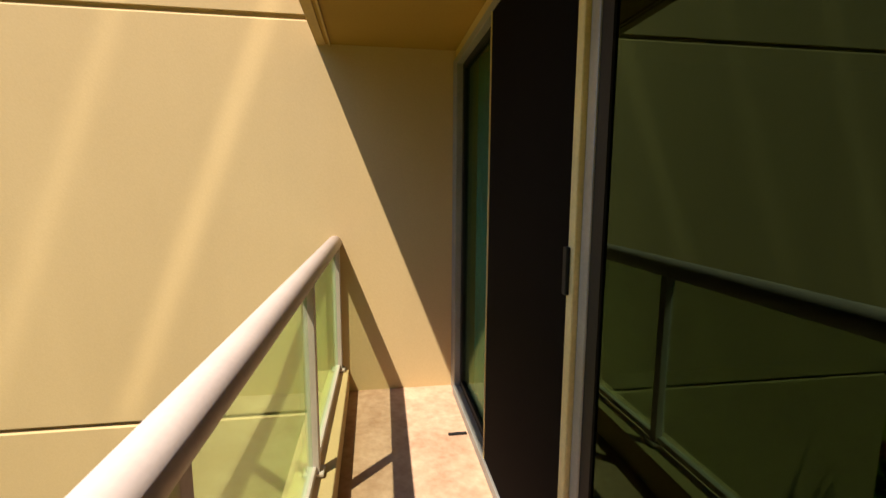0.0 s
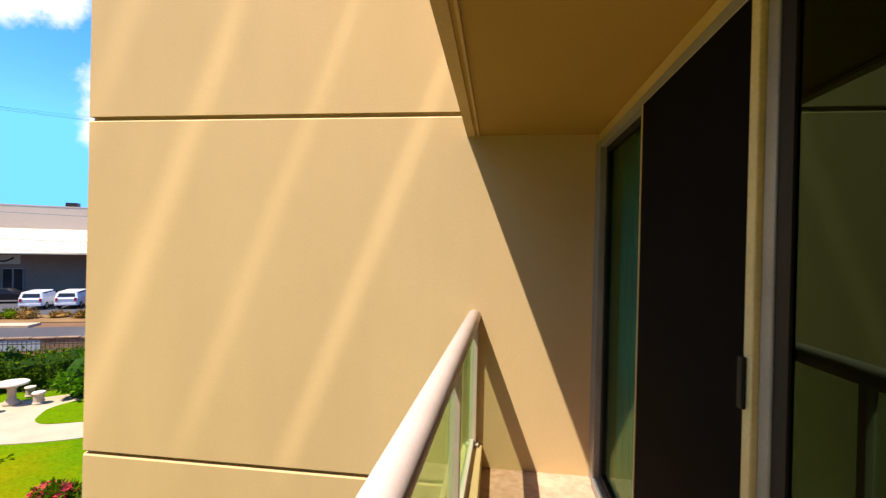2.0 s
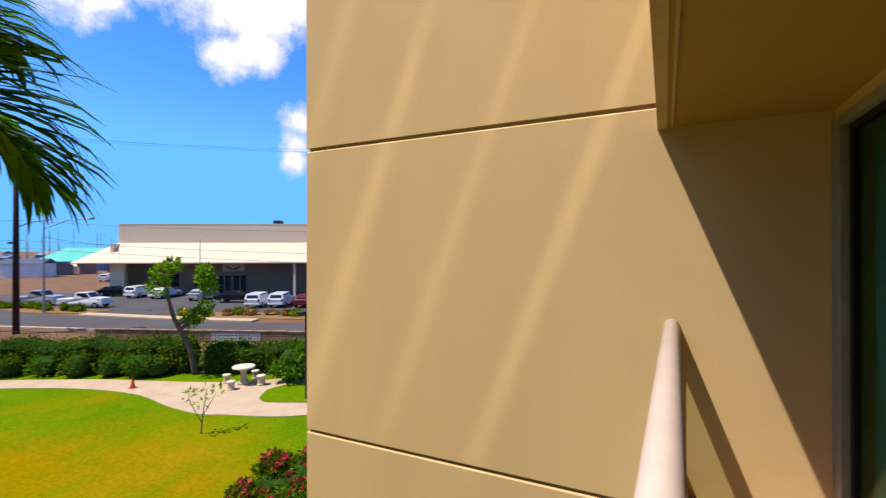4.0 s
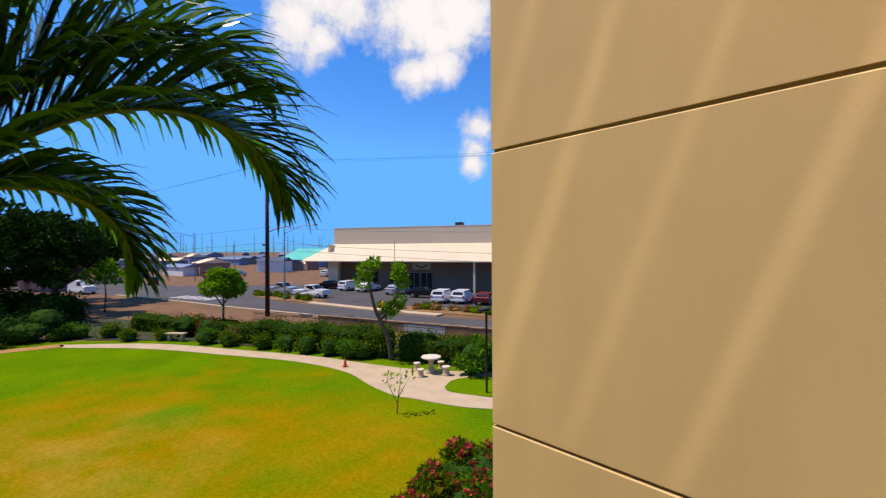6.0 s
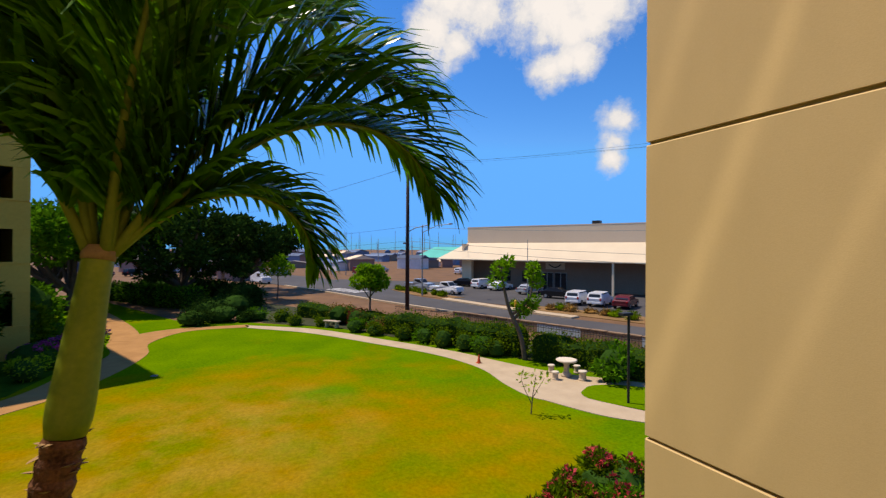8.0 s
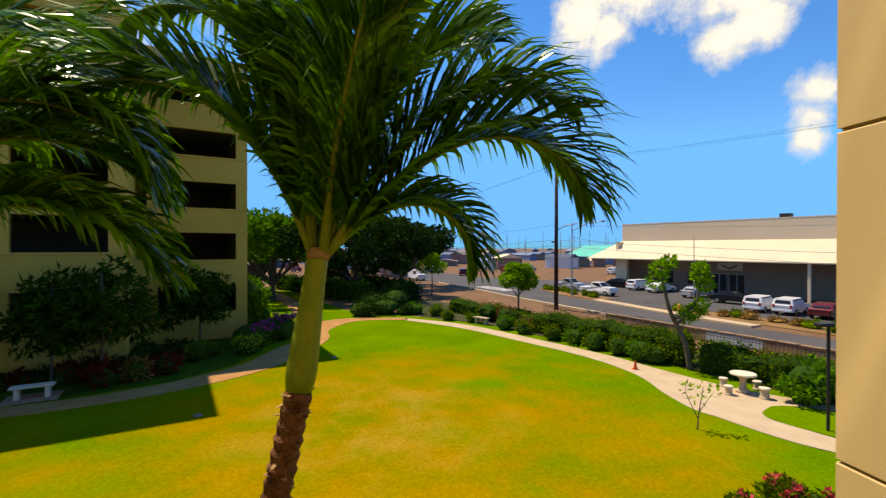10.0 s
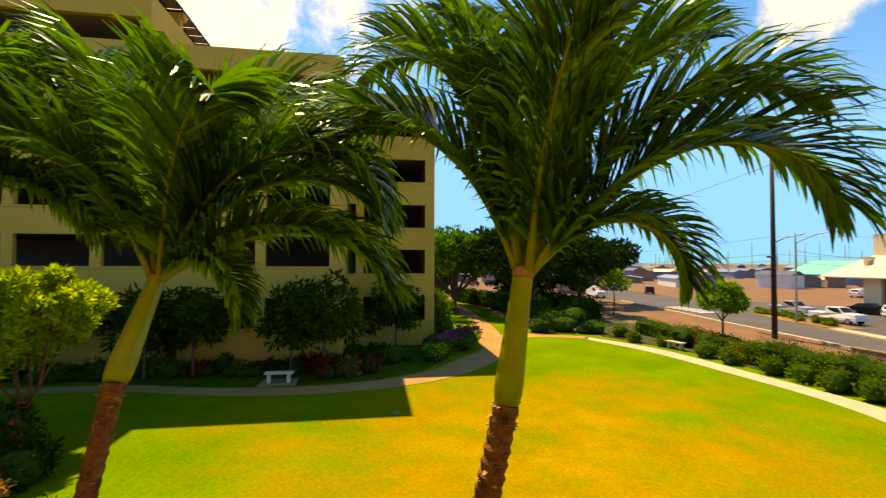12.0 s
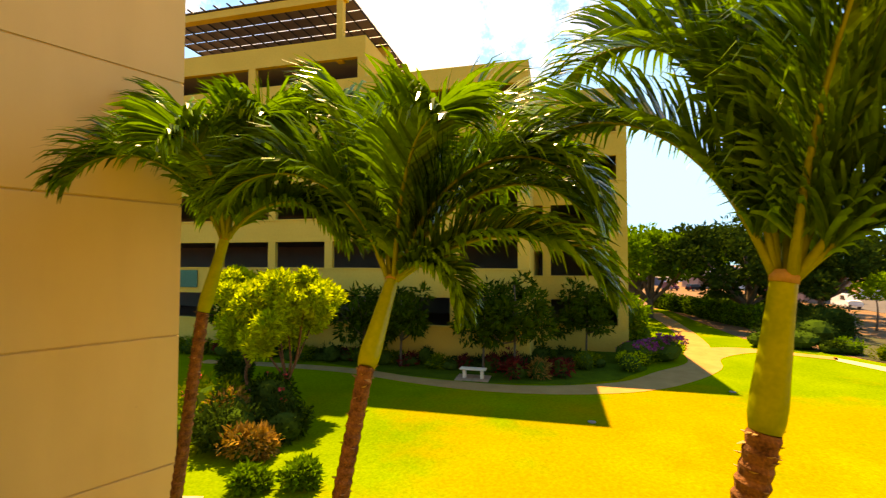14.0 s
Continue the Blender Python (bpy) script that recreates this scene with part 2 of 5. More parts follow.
GALV = mat("galvanised steel", (0.34, 0.34, 0.33, 1), None, 0.5, 3, 40, 0.05, metal=0.5)
DARKSTEEL = mat("black painted steel", (0.02, 0.02, 0.02, 1), None, 0.5, 4, 60, 0.05)
# lower cables: the sun on them is put into this pale colour
PALEWIRE = mat("cable toned as sunlit", (0.42, 0.39, 0.34, 1), None, 0.6, 4, 40, 0)
WIRE = mat("cable", (0.05, 0.05, 0.055, 1), None, 0.7, 4, 40, 0)
WHITECON = mat("cast white concrete", (0.68, 0.59, 0.45, 1), (0.58, 0.50, 0.38, 1), 0.85, 4, 50, 0.15)
STOOLCON = mat("cast beige concrete", (0.50, 0.40, 0.28, 1), None, 0.85, 4, 50, 0.15)
ORANGE = mat("orange cone plastic", (0.62, 0.08, 0.02, 1), None, 0.5, 5, 50, 0.03)
CROWNSHAFT = mat("smooth green crownshaft", (0.24, 0.29, 0.025, 1), (0.15, 0.21, 0.018, 1), 0.45, 3.5, 30, 0.05)
PALMBARK = mat("ringed brown palm bark", (0.23, 0.10, 0.05, 1), (0.05, 0.02, 0.011, 1), 0.9, 12, 50, 0.6)
HUSK = mat("torn dry husk", (0.34, 0.21, 0.10, 1), None, 0.9, 8, 50, 0.3)
RACHIS = mat("olive frond stalk", (0.19, 0.225, 0.018, 1), (0.13, 0.165, 0.013, 1), 0.6, 4, 40, 0.05)
FROND = mat("glossy palm leaflet", (0.11, 0.275, 0.005, 1), (0.036, 0.13, 0.002, 1), 0.2, 1.5, 20, 0, island=0.55, trans=0.36, spec=0.2)
BARK = mat("grey-brown bark", (0.15, 0.11, 0.08, 1), (0.08, 0.06, 0.045, 1), 0.95, 3, 30, 0.5)
LEAF = mat("hedge leaf", (0.135, 0.21, 0.004, 1), (0.06, 0.11, 0.003, 1), 0.5, 0.8, 10, 0, island=0.45, trans=0.38, spec=0.0)
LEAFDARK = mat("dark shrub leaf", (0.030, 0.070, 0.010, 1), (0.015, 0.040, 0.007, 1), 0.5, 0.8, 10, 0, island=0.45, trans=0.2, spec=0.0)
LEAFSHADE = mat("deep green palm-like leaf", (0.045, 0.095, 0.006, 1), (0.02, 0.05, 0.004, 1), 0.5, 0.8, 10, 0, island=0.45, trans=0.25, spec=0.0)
LEAFLIME = mat("lime young leaf", (0.42, 0.54, 0.02, 1), (0.20, 0.34, 0.01, 1), 0.4, 1.2, 10, 0, island=0.4, trans=0.5, spec=0.0)
LEAFFRESH = mat("fresh green leaf", (0.10, 0.24, 0.008, 1), (0.05, 0.15, 0.005, 1), 0.45, 1.0, 10, 0, island=0.4, trans=0.35, spec=0.0)
LEAFBRIGHT = mat("bright green young leaf", (0.20, 0.38, 0.01, 1), (0.10, 0.25, 0.006, 1), 0.45, 1.0, 10, 0, island=0.4, trans=0.4, spec=0.0)
LEAFBRONZE = mat("bronze croton leaf", (0.34, 0.17, 0.05, 1), (0.17, 0.12, 0.02, 1), 0.4, 2, 10, 0, island=0.4, trans=0.2, spec=0.0)
LEAFRED = mat("dark red leaf", (0.22, 0.02, 0.02, 1), (0.09, 0.02, 0.012, 1), 0.5, 2, 10, 0, island=0.4, trans=0.2, spec=0.0)
FLOWER = mat("coral red flower", (0.60, 0.06, 0.05, 1), (0.45, 0.04, 0.06, 1), 0.6, 3, 20, 0, island=0.3, trans=0.2)
MAGENTA = mat("magenta bract", (0.42, 0.05, 0.22, 1), (0.28, 0.03, 0.16, 1), 0.6, 3, 20, 0, island=0.3, trans=0.2)
CARWHITE = mat("white car paint", (0.72, 0.72, 0.72, 1), None, 0.2, 1, 10, 0)
CARSILVER = mat("silver car paint", (0.42, 0.44, 0.47, 1), None, 0.25, 1, 10, 0, metal=0.4)
CARBLACK = mat("black car paint", (0.015, 0.015, 0.017, 1), None, 0.15, 1, 10, 0)
CARRED = mat("maroon car paint", (0.13, 0.02, 0.025, 1), None, 0.2, 1, 10, 0)
TYRE = mat("tyre rubber", (0.02, 0.02, 0.02, 1), None, 0.85, 5, 50, 0.1)
TAIL = mat("red tail lamp plastic", (0.45, 0.02, 0.02, 1), None, 0.25, 3, 20, 0)
LAMPLENS = mat("clear lamp lens", (0.75, 0.75, 0.70, 1), None, 0.15, 3, 20, 0)
MURAL = mat("faded pale blue wall paint", (0.36, 0.42, 0.44, 1), None, 0.9, 1.5, 10, 0.05)
TANWALL = mat("mottled rubble wall", (0.30, 0.20, 0.12, 1), (0.16, 0.10, 0.06, 1), 0.95, 1.6, 9, 0.4)
PINKWALL = mat("dull pink plaster", (0.30, 0.18, 0.15, 1), None, 0.9, 0.5, 8, 0.05)
GREENCLOTH = mat("green shade cloth", (0.01, 0.16, 0.10, 1), None, 0.8, 1, 20, 0.05)

# lawn: green turf with a large dry yellow-brown middle
LAWN = mat("lawn turf", (0.12, 0.205, 0.002, 1), (0.065, 0.145, 0.002, 1), 0.95, 0.35, 14, 0.6, spec=0.0)
nt, L = LAWN.node_tree.nodes, LAWN.node_tree.links
green = [n for n in nt if n.type == "MIX_RGB"][0]
tc = nt.new("ShaderNodeTexCoord")
off = nt.new("ShaderNodeVectorMath")
off.operation = "DISTANCE"
off.inputs[1].default_value = (-13.5, 0.3, 0)
sq = nt.new("ShaderNodeMapping")
sq.inputs["Scale"].default_value = (1.0, 1.0, 0)
L.new(tc.outputs["Object"], sq.inputs["Vector"]), L.new(sq.outputs[0], off.inputs[0])
near = nt.new("ShaderNodeMapRange")
near.inputs["From Min"].default_value, near.inputs["From Max"].default_value = 14.0, 4.5
L.new(off.outputs["Value"], near.inputs["Value"])
pn = nt.new("ShaderNodeTexNoise")
pn.inputs["Scale"].default_value, pn.inputs["Detail"].default_value, pn.inputs["Roughness"].default_value = 0.22, 6.0, 0.6
L.new(tc.outputs["Object"], pn.inputs["Vector"])
dry = nt.new("ShaderNodeMath")
dry.operation = "MULTIPLY_ADD"
dry.inputs[1].default_value = 2.2
L.new(pn.outputs["Fac"], dry.inputs[0]), L.new(near.outputs[0], dry.inputs[2])
dr = nt.new("ShaderNodeMapRange")
dr.inputs["From Min"].default_value, dr.inputs["From Max"].default_value = 1.35, 2.15
spot = nt.new("ShaderNodeVectorMath")
spot.operation = "DISTANCE"
spot.inputs[1].default_value = (-17.0, 4.0, 0)
L.new(sq.outputs[0], spot.inputs[0])
lush = nt.new("ShaderNodeMapRange")
lush.inputs["From Min"].default_value, lush.inputs["From Max"].default_value, lush.inputs["To Min"].default_value, lush.inputs["To Max"].default_value = 0.6, 1.7, 0.7, 0.0
L.new(spot.outputs["Value"], lush.inputs["Value"])
drier = nt.new("ShaderNodeMath")
drier.operation = "SUBTRACT"
L.new(dry.outputs[0], drier.inputs[0]), L.new(lush.outputs[0], drier.inputs[1])
L.new(drier.outputs[0], dr.inputs["Value"])
fn = nt.new("ShaderNodeTexNoise")
fn.inputs["Scale"].default_value, fn.inputs["Detail"].default_value = 0.8, 8.0
L.new(tc.outputs["Object"], fn.inputs["Vector"])
straw = nt.new("ShaderNodeMixRGB")
straw.inputs[1].default_value, straw.inputs[2].default_value = (0.258, 0.153, 0.001, 1), (0.158, 0.162, 0.001, 1)
fr = nt.new("ShaderNodeMapRange")
fr.inputs["From Min"].default_value, fr.inputs["From Max"].default_value = 0.36, 0.64
L.new(fn.outputs["Fac"], fr.inputs["Value"]), L.new(fr.outputs[0], straw.inputs[0])
turf = nt.new("ShaderNodeMixRGB")
L.new(dr.outputs[0], turf.inputs[0]), L.new(green.outputs[0], turf.inputs[1]), L.new(straw.outputs[0], turf.inputs[2])
blade = nt.new("ShaderNodeTexNoise")
blade.inputs["Scale"].default_value, blade.inputs["Detail"].default_value, blade.inputs["Roughness"].default_value = 9.0, 9.0, 0.75
L.new(tc.outputs["Object"], blade.inputs["Vector"])
tuft = nt.new("ShaderNodeMapRange")
tuft.inputs["From Min"].default_value, tuft.inputs["From Max"].default_value = 0.3, 0.7
tuft.inputs["To Min"].default_value, tuft.inputs["To Max"].default_value = 0.72, 1.22
L.new(blade.outputs["Fac"], tuft.inputs["Value"])
mown = nt.new("ShaderNodeHueSaturation")
bn = nt.new("ShaderNodeTexNoise")
bn.inputs["Scale"].default_value, bn.inputs["Detail"].default_value, bn.inputs["Roughness"].default_value = 0.38, 9.0, 0.68
L.new(tc.outputs["Object"], bn.inputs["Vector"])
worn = nt.new("ShaderNodeMapRange")
worn.inputs["From Min"].default_value, worn.inputs["From Max"].default_value, worn.inputs["To Max"].default_value = 0.42, 0.66, 0.85
L.new(bn.outputs["Fac"], worn.inputs["Value"])
both = nt.new("ShaderNodeMath")
both.operation = "MULTIPLY"
L.new(worn.outputs[0], both.inputs[0]), L.new(dr.outputs[0], both.inputs[1])
bare = nt.new("ShaderNodeMixRGB")
bare.inputs[2].default_value = (0.29, 0.172, 0.004, 1)
L.new(both.outputs[0], bare.inputs[0]), L.new(turf.outputs[0], bare.inputs[1])
sandy = nt.new("ShaderNodeVectorMath")           # trodden sandy ground near the palms
sandy.operation = "DISTANCE"
sandy.inputs[1].default_value = (-14.5, 0.0, 0)
L.new(sq.outputs[0], sandy.inputs[0])
trod = nt.new("ShaderNodeMapRange")
trod.inputs["From Min"].default_value, trod.inputs["From Max"].default_value, trod.inputs["To Min"].default_value, trod.inputs["To Max"].default_value = 1.5, 6.0, 0.5, 0.0
L.new(sandy.outputs["Value"], trod.inputs["Value"])
patchy = nt.new("ShaderNodeMath")
patchy.operation = "MULTIPLY"
L.new(trod.outputs[0], patchy.inputs[0]), L.new(worn.outputs[0], patchy.inputs[1])
sand = nt.new("ShaderNodeMixRGB")
sand.inputs[2].default_value = (0.37, 0.25, 0.045, 1)
L.new(patchy.outputs[0], sand.inputs[0]), L.new(bare.outputs[0], sand.inputs[1])
L.new(tuft.outputs[0], mown.inputs["Value"]), L.new(sand.outputs[0], mown.inputs["Color"])
L.new(mown.outputs[0], nt["Principled BSDF"].inputs["Base Color"])


# ---- mesh tools ----
def mesh_of(name, verts, faces, material, smooth=False):
    me = bpy.data.meshes.new(name)
    me.from_pydata([tuple(v) for v in verts], [], [tuple(f) for f in faces])
    if smooth:
        me.polygons.foreach_set("use_smooth", [True] * len(me.polygons))
    me.materials.append(material)
    return me


def put(name, geo_, material, parent=None, label="", category="", group="", kind="", smooth=False):
    """geo_: (verts, faces) or a bmesh, as one mesh object."""
    if isinstance(geo_, tuple):
        me = mesh_of(name, geo_[0], geo_[1], material, smooth)
    else:
        me = bpy.data.meshes.new(name)
        geo_.to_mesh(me)
        geo_.free()
        if smooth:
            me.polygons.foreach_set("use_smooth", [True] * len(me.polygons))
        me.materials.append(material)
    ob = new(name, me)
    if parent:
        ob.parent = parent
    return tagged(ob, label, category, group, kind)


def part(name, geo_, material, parent, label="", smooth=False):
    return put(name, geo_, material, parent, label, smooth=smooth)


def thing(name, m=None, label="", category="", group=""):
    ob = new(name)
    ob.empty_display_size = 0.1
    if m is not None:
        ob.matrix_basis = m
    return tagged(ob, label, category, group)


def box(x0, x1, y0, y1, z0, z1, bevel=0.0):
    bm = bmesh.new()
    bmesh.ops.create_cube(bm, size=1.0)
    for v in bm.verts:
        v.co = ((x0 + x1) / 2 + v.co.x * (x1 - x0), (y0 + y1) / 2 + v.co.y * (y1 - y0), (z0 + z1) / 2 + v.co.z * (z1 - z0))
    if bevel:
        bmesh.ops.bevel(bm, geom=bm.edges[:], offset=bevel, segments=2, affect="EDGES", profile=0.5)
    return bm


def boxes(rows, bevel=0.0):
    bm = bmesh.new()
    for r in rows:
        one = box(*r, bevel)
        me = bpy.data.meshes.new("tmp")
        one.to_mesh(me)
        one.free()
        bm.from_mesh(me)
        bpy.data.meshes.remove(me)
    return bm


def tube(points, radii, seg=10, caps=True):
    """A round bar along points."""
    pts = [Vector(p) for p in points]
    if not isinstance(radii, (list, tuple)):
        radii = [radii] * len(pts)
    vs, fs = [], []
    side = None
    for i, p in enumerate(pts):
        d = (pts[min(i + 1, len(pts) - 1)] - pts[max(i - 1, 0)]).normalized()
        if side is None:
            side = d.orthogonal().normalized()
        side = (side - d * side.dot(d)).normalized()
        up = d.cross(side)
        for k in range(seg):
            a = 2 * math.pi * k / seg
            vs.append(p + (side * math.cos(a) + up * math.sin(a)) * radii[i])
    for i in range(len(pts) - 1):
        for k in range(seg):
            a, b = i * seg + k, i * seg + (k + 1) % seg
            fs.append((a, b, b + seg, a + seg))
    if caps:
        fs.append(tuple(range(seg - 1, -1, -1)))
        fs.append(tuple(range(len(vs) - seg, len(vs))))
    return vs, fs


def join(*geos):
    vs, fs = [], []
    for v, f in geos:
        n = len(vs)
        vs += list(v)
        fs += [tuple(i + n for i in q) for q in f]
    return vs, fs


def lathe(profile, seg=20):
    """profile: (radius, z) from below."""
    vs, fs = [], []
    for r, z in profile:
        for k in range(seg):
            a = 2 * math.pi * k / seg
            vs.append((r * math.cos(a), r * math.sin(a), z))
    for i in range(len(profile) - 1):
        for k in range(seg):
            a, b = i * seg + k, i * seg + (k + 1) % seg
            fs.append((a, b, b + seg, a + seg))
    fs.append(tuple(range(seg - 1, -1, -1)))
    fs.append(tuple(range(len(vs) - seg, len(vs))))
    return vs, fs


def sheet(poly, z, thick=0.05):
    """A flat slab with the outline poly, its top at z."""
    bm = bmesh.new()
    f = bm.faces.new([bm.verts.new((x, y, z)) for x, y in poly])
    if f.normal.z < 0:
        f.normal_flip()
    bm.normal_update()
    if f.normal.z < 0:
        f.normal_flip()
    low = bmesh.ops.extrude_face_region(bm, geom=[f])
    for v in low["geom"]:
        if isinstance(v, bmesh.types.BMVert):
            v.co.z -= thick
    bmesh.ops.triangulate(bm, faces=bm.faces[:])
    bmesh.ops.recalc_face_normals(bm, faces=bm.faces[:])
    return bm


def smooth_line(pts, n=6):
    """Catmull-Rom through 2D or 3D points."""
    P = [np.array(p, float) for p in pts]
    P = [2 * P[0] - P[1]] + P + [2 * P[-1] - P[-2]]
    out = []
    for i in range(1, len(P) - 2):
        for k in range(n):
            t = k / n
            out.append(0.5 * (2 * P[i] + (P[i + 1] - P[i - 1]) * t + (2 * P[i - 1] - 5 * P[i] + 4 * P[i + 1] - P[i + 2]) * t * t
                              + (3 * P[i] - P[i - 1] - 3 * P[i + 1] + P[i + 2]) * t ** 3))
    out.append(P[-2])
    return out


def leaves(centres, n, spread, length, width, rng, up=0.3, squash=1.0):
    """Many small bent leaves scattered about the centres (x, y, z, radius)."""
    C = np.array(centres, float)
    pick = rng.integers(0, len(C), n)
    d = rng.normal(size=(n, 3))
    d /= np.linalg.norm(d, axis=1)[:, None]
    r = C[pick, 3] * spread * (0.55 + 0.5 * rng.random(n))
    pos = C[pick, :3] + d * r[:, None] * np.array([1, 1, squash])
    way = d + rng.normal(size=(n, 3)) * 0.6 + np.array([0, 0, up])
    way /= np.linalg.norm(way, axis=1)[:, None]
    side = np.cross(way, rng.normal(size=(n, 3)))
    side /= np.linalg.norm(side, axis=1)[:, None]
    nor = np.cross(side, way)
    ln = length * (0.6 + 0.8 * rng.random(n))[:, None]
    wd = width * (0.6 + 0.8 * rng.random(n))[:, None] * 0.5
    a = pos
    b = pos + way * ln * 0.45 + side * wd + nor * ln * 0.05
    c = pos + way * ln - nor * ln * 0.18
    e = pos + way * ln * 0.45 - side * wd + nor * ln * 0.05
    V = np.stack([a, b, c, e], 1).reshape(-1, 3)
    F = np.arange(4 * n).reshape(-1, 4)
    return V, F


def leaf_mesh(name, geo_, material):
    V, F = geo_
    me = bpy.data.meshes.new(name)
    me.vertices.add(len(V))
    me.vertices.foreach_set("co", V.ravel())
    me.loops.add(F.size)
    me.loops.foreach_set("vertex_index", F.ravel().astype(np.int32))
    me.polygons.add(len(F))
    me.polygons.foreach_set("loop_start", np.arange(0, F.size, 4, dtype=np.int32))
    me.polygons.foreach_set("loop_total", np.full(len(F), 4, dtype=np.int32))
    me.update(calc_edges=True)
    me.materials.append(material)
    return me


def leafy(name, geo_, material, parent=None, label=""):
    ob = new(name, leaf_mesh(name, geo_, material))
    if parent:
        ob.parent = parent
    return tagged(ob, label)

# ---- ground, lawn, paths, road ----
FZ = 3.9            # balcony floor
put("ground", sheet([(-2500, -2500), (2500, -2500), (2500, 2500), (-2500, 2500)], 0.0, 0.5), DIRT, kind="structure", label="dry brown earth reaching the horizon", category="ground")
put("lawn", sheet([(0.9, 22), (-9, 18), (-14.6, 15.6), (-21.2, 12.8), (-26.7, 9.6), (-31, 7.4), (-35.2, 2.6), (-39, -3), (-58, -12), (-58, -19), (-36, -12), (-29, -12), (-24, -16), (-20, -24), (-17, -40), (0.9, -40)], 0.02, 0.3),
    LAWN, kind="structure", label="mown lawn, green with a dry yellow middle", category="lawn")
put("garden_bed", sheet([(-14.0, -31), (-15.0, -22), (-15.9, -15), (-17.0, -11.4), (-19.2, -8.0), (-21.5, -6.5), (-24.5, -6.0), (-26.6, -6.6), (-30, -7.5), (-30, -14), (-22, -22), (-17, -40)], 0.035, 0.2), COVER,
    kind="structure", label="shaded planting bed along the garage", category="garden bed")
put("garden_bed", sheet([(-6, 20), (-10.5, 17.4), (-14.4, 15.6), (-21.2, 12.75), (-26.9, 9.5), (-31.2, 7.2), (-35.2, 3.0), (-40, 1), (-60, -8), (-60, -3), (-38, 9), (-25, 14.5), (-6, 23.5)], 0.035, 0.2), SOIL,
    kind="structure", label="planting bed under the boundary hedge", category="garden bed")


def ribbon(left, right, z, thick=0.08, n=6):
    a, b = smooth_line(left, n), smooth_line(right, n)
    return sheet([tuple(p) for p in a] + [tuple(p) for p in reversed(b)], z, thick)


put("garden_path", ribbon([(-34.5, 1.7), (-31.0, 5.9), (-25.9, 9.0), (-21.5, 11.4), (-18.6, 12.5), (-16.9, 13.2), (-15.6, 13.9), (-14.6, 14.8), (-13.2, 16.0)],
                          [(-33.3, 1.8), (-29.7, 5.3), (-24.9, 8.2), (-21.2, 10.2), (-18.0, 11.0), (-15.2, 10.7), (-13.3, 10.9), (-12.2, 12.6), (-11.6, 15.0)], 0.036),
    PATHCON, kind="structure", label="pale concrete garden path curving round the lawn", category="path")
put("garden_path", ribbon([(-13.3, 10.92), (-11.5, 11.58), (-10.36, 12.36), (-8.0, 14.6)], [(-12.56, 12.55), (-11.16, 13.2), (-10.2, 13.9), (-8.6, 16)], 0.040, n=4),
    PATHCON, kind="structure", label="pale concrete path past the table", category="path")
put("garden_path", ribbon([(-10.9, -25.6), (-12.6, -22.3), (-14.4, -17.8), (-15.0, -14.1), (-15.6, -11.5), (-16.7, -9.0), (-18.3, -6.75), (-20.5, -4.85), (-23.7, -3.6), (-27.1, -3.0), (-30.2, -3.3), (-33.4, -1.7), (-33.6, 1.9)],
                          [(-11.6, -26.0), (-13.4, -22.6), (-15.3, -18.0), (-15.9, -14.4), (-16.7, -11.9), (-17.7, -9.7), (-19.3, -7.75), (-21.4, -6.2), (-24.3, -5.5), (-27.6, -4.7), (-31.4, -5.4), (-34.6, -3.0), (-34.7, 1.9)], 0.036),
    BEDPATH, kind="structure", label="brownish concrete garden path beside the shaded bed", category="path")
put("garden_path", ribbon([(-31.2, -4.2), (-34.6, -4.6), (-43, -7.4), (-54, -11.8)], [(-31.4, -5.5), (-34.5, -6.1), (-43, -9.0), (-54, -13.6)], 0.040, n=4),
    BEDPATH, kind="structure", label="brownish concrete garden path leading off behind the shrubs", category="path")
put("grass_island", sheet([tuple(q) for q in smooth_line([(-13.5, 13.0), (-13.78, 13.6), (-13.6, 14.4), (-12.9, 15.3), (-11.0, 16.6), (-8.6, 17.2), (-8.3, 16.2), (-10.0, 14.1), (-11.16, 13.25), (-12.56, 12.55), (-13.2, 12.65), (-13.5, 13.0)], 5)[:-1]], 0.055, 0.1), LAWN, kind="structure", label="rounded grass island beside the table", category="lawn")
put("service_path", sheet([(-2.9, -13), (-4.6, -10.8), (-3.2, -9.2), (-2.9, -6.5), (-0.5, -6.5), (-0.5, -13)], 0.05, 0.1), CONC, kind="structure", label="brownish concrete walk at the foot of the wall", category="path")

ROAD_NEAR = [(-220, -62), (-140, -22), (-98, -3.5), (-68.5, 8.0), (-55.3, 12), (-46.9, 14.2), (-37, 17.3), (-28.4, 20.2), (-20.6, 23.2), (30, 42)]
ROAD_FAR = [(-220, -45), (-140, -4), (-98, 11), (-79, 17), (-62, 19.3), (-50, 19.8), (-43.8, 21), (-33.6, 23.1), (-27.8, 24.8), (27, 47)]
put("road", ribbon(ROAD_NEAR, ROAD_FAR, 0.03, 0.2), ASPHALT, kind="structure", label="grey asphalt road", category="road")
put("car_park", sheet([(-64, 12.5), (-46.5, 21.5), (-27, 28.5), (24, 49), (20, 66), (-41, 44), (-68, 32), (-80, 18)], 0.022, 0.2), ASPHALT, kind="structure", label="asphalt parking lot before the warehouse", category="car park")
put("kerb", ribbon(ROAD_NEAR[3:-1], [(x + 0.12, y - 0.32) for x, y in ROAD_NEAR[3:-1]], 0.15, 0.2), PATHCON, kind="structure", label="pale concrete kerb along the road", category="kerb")
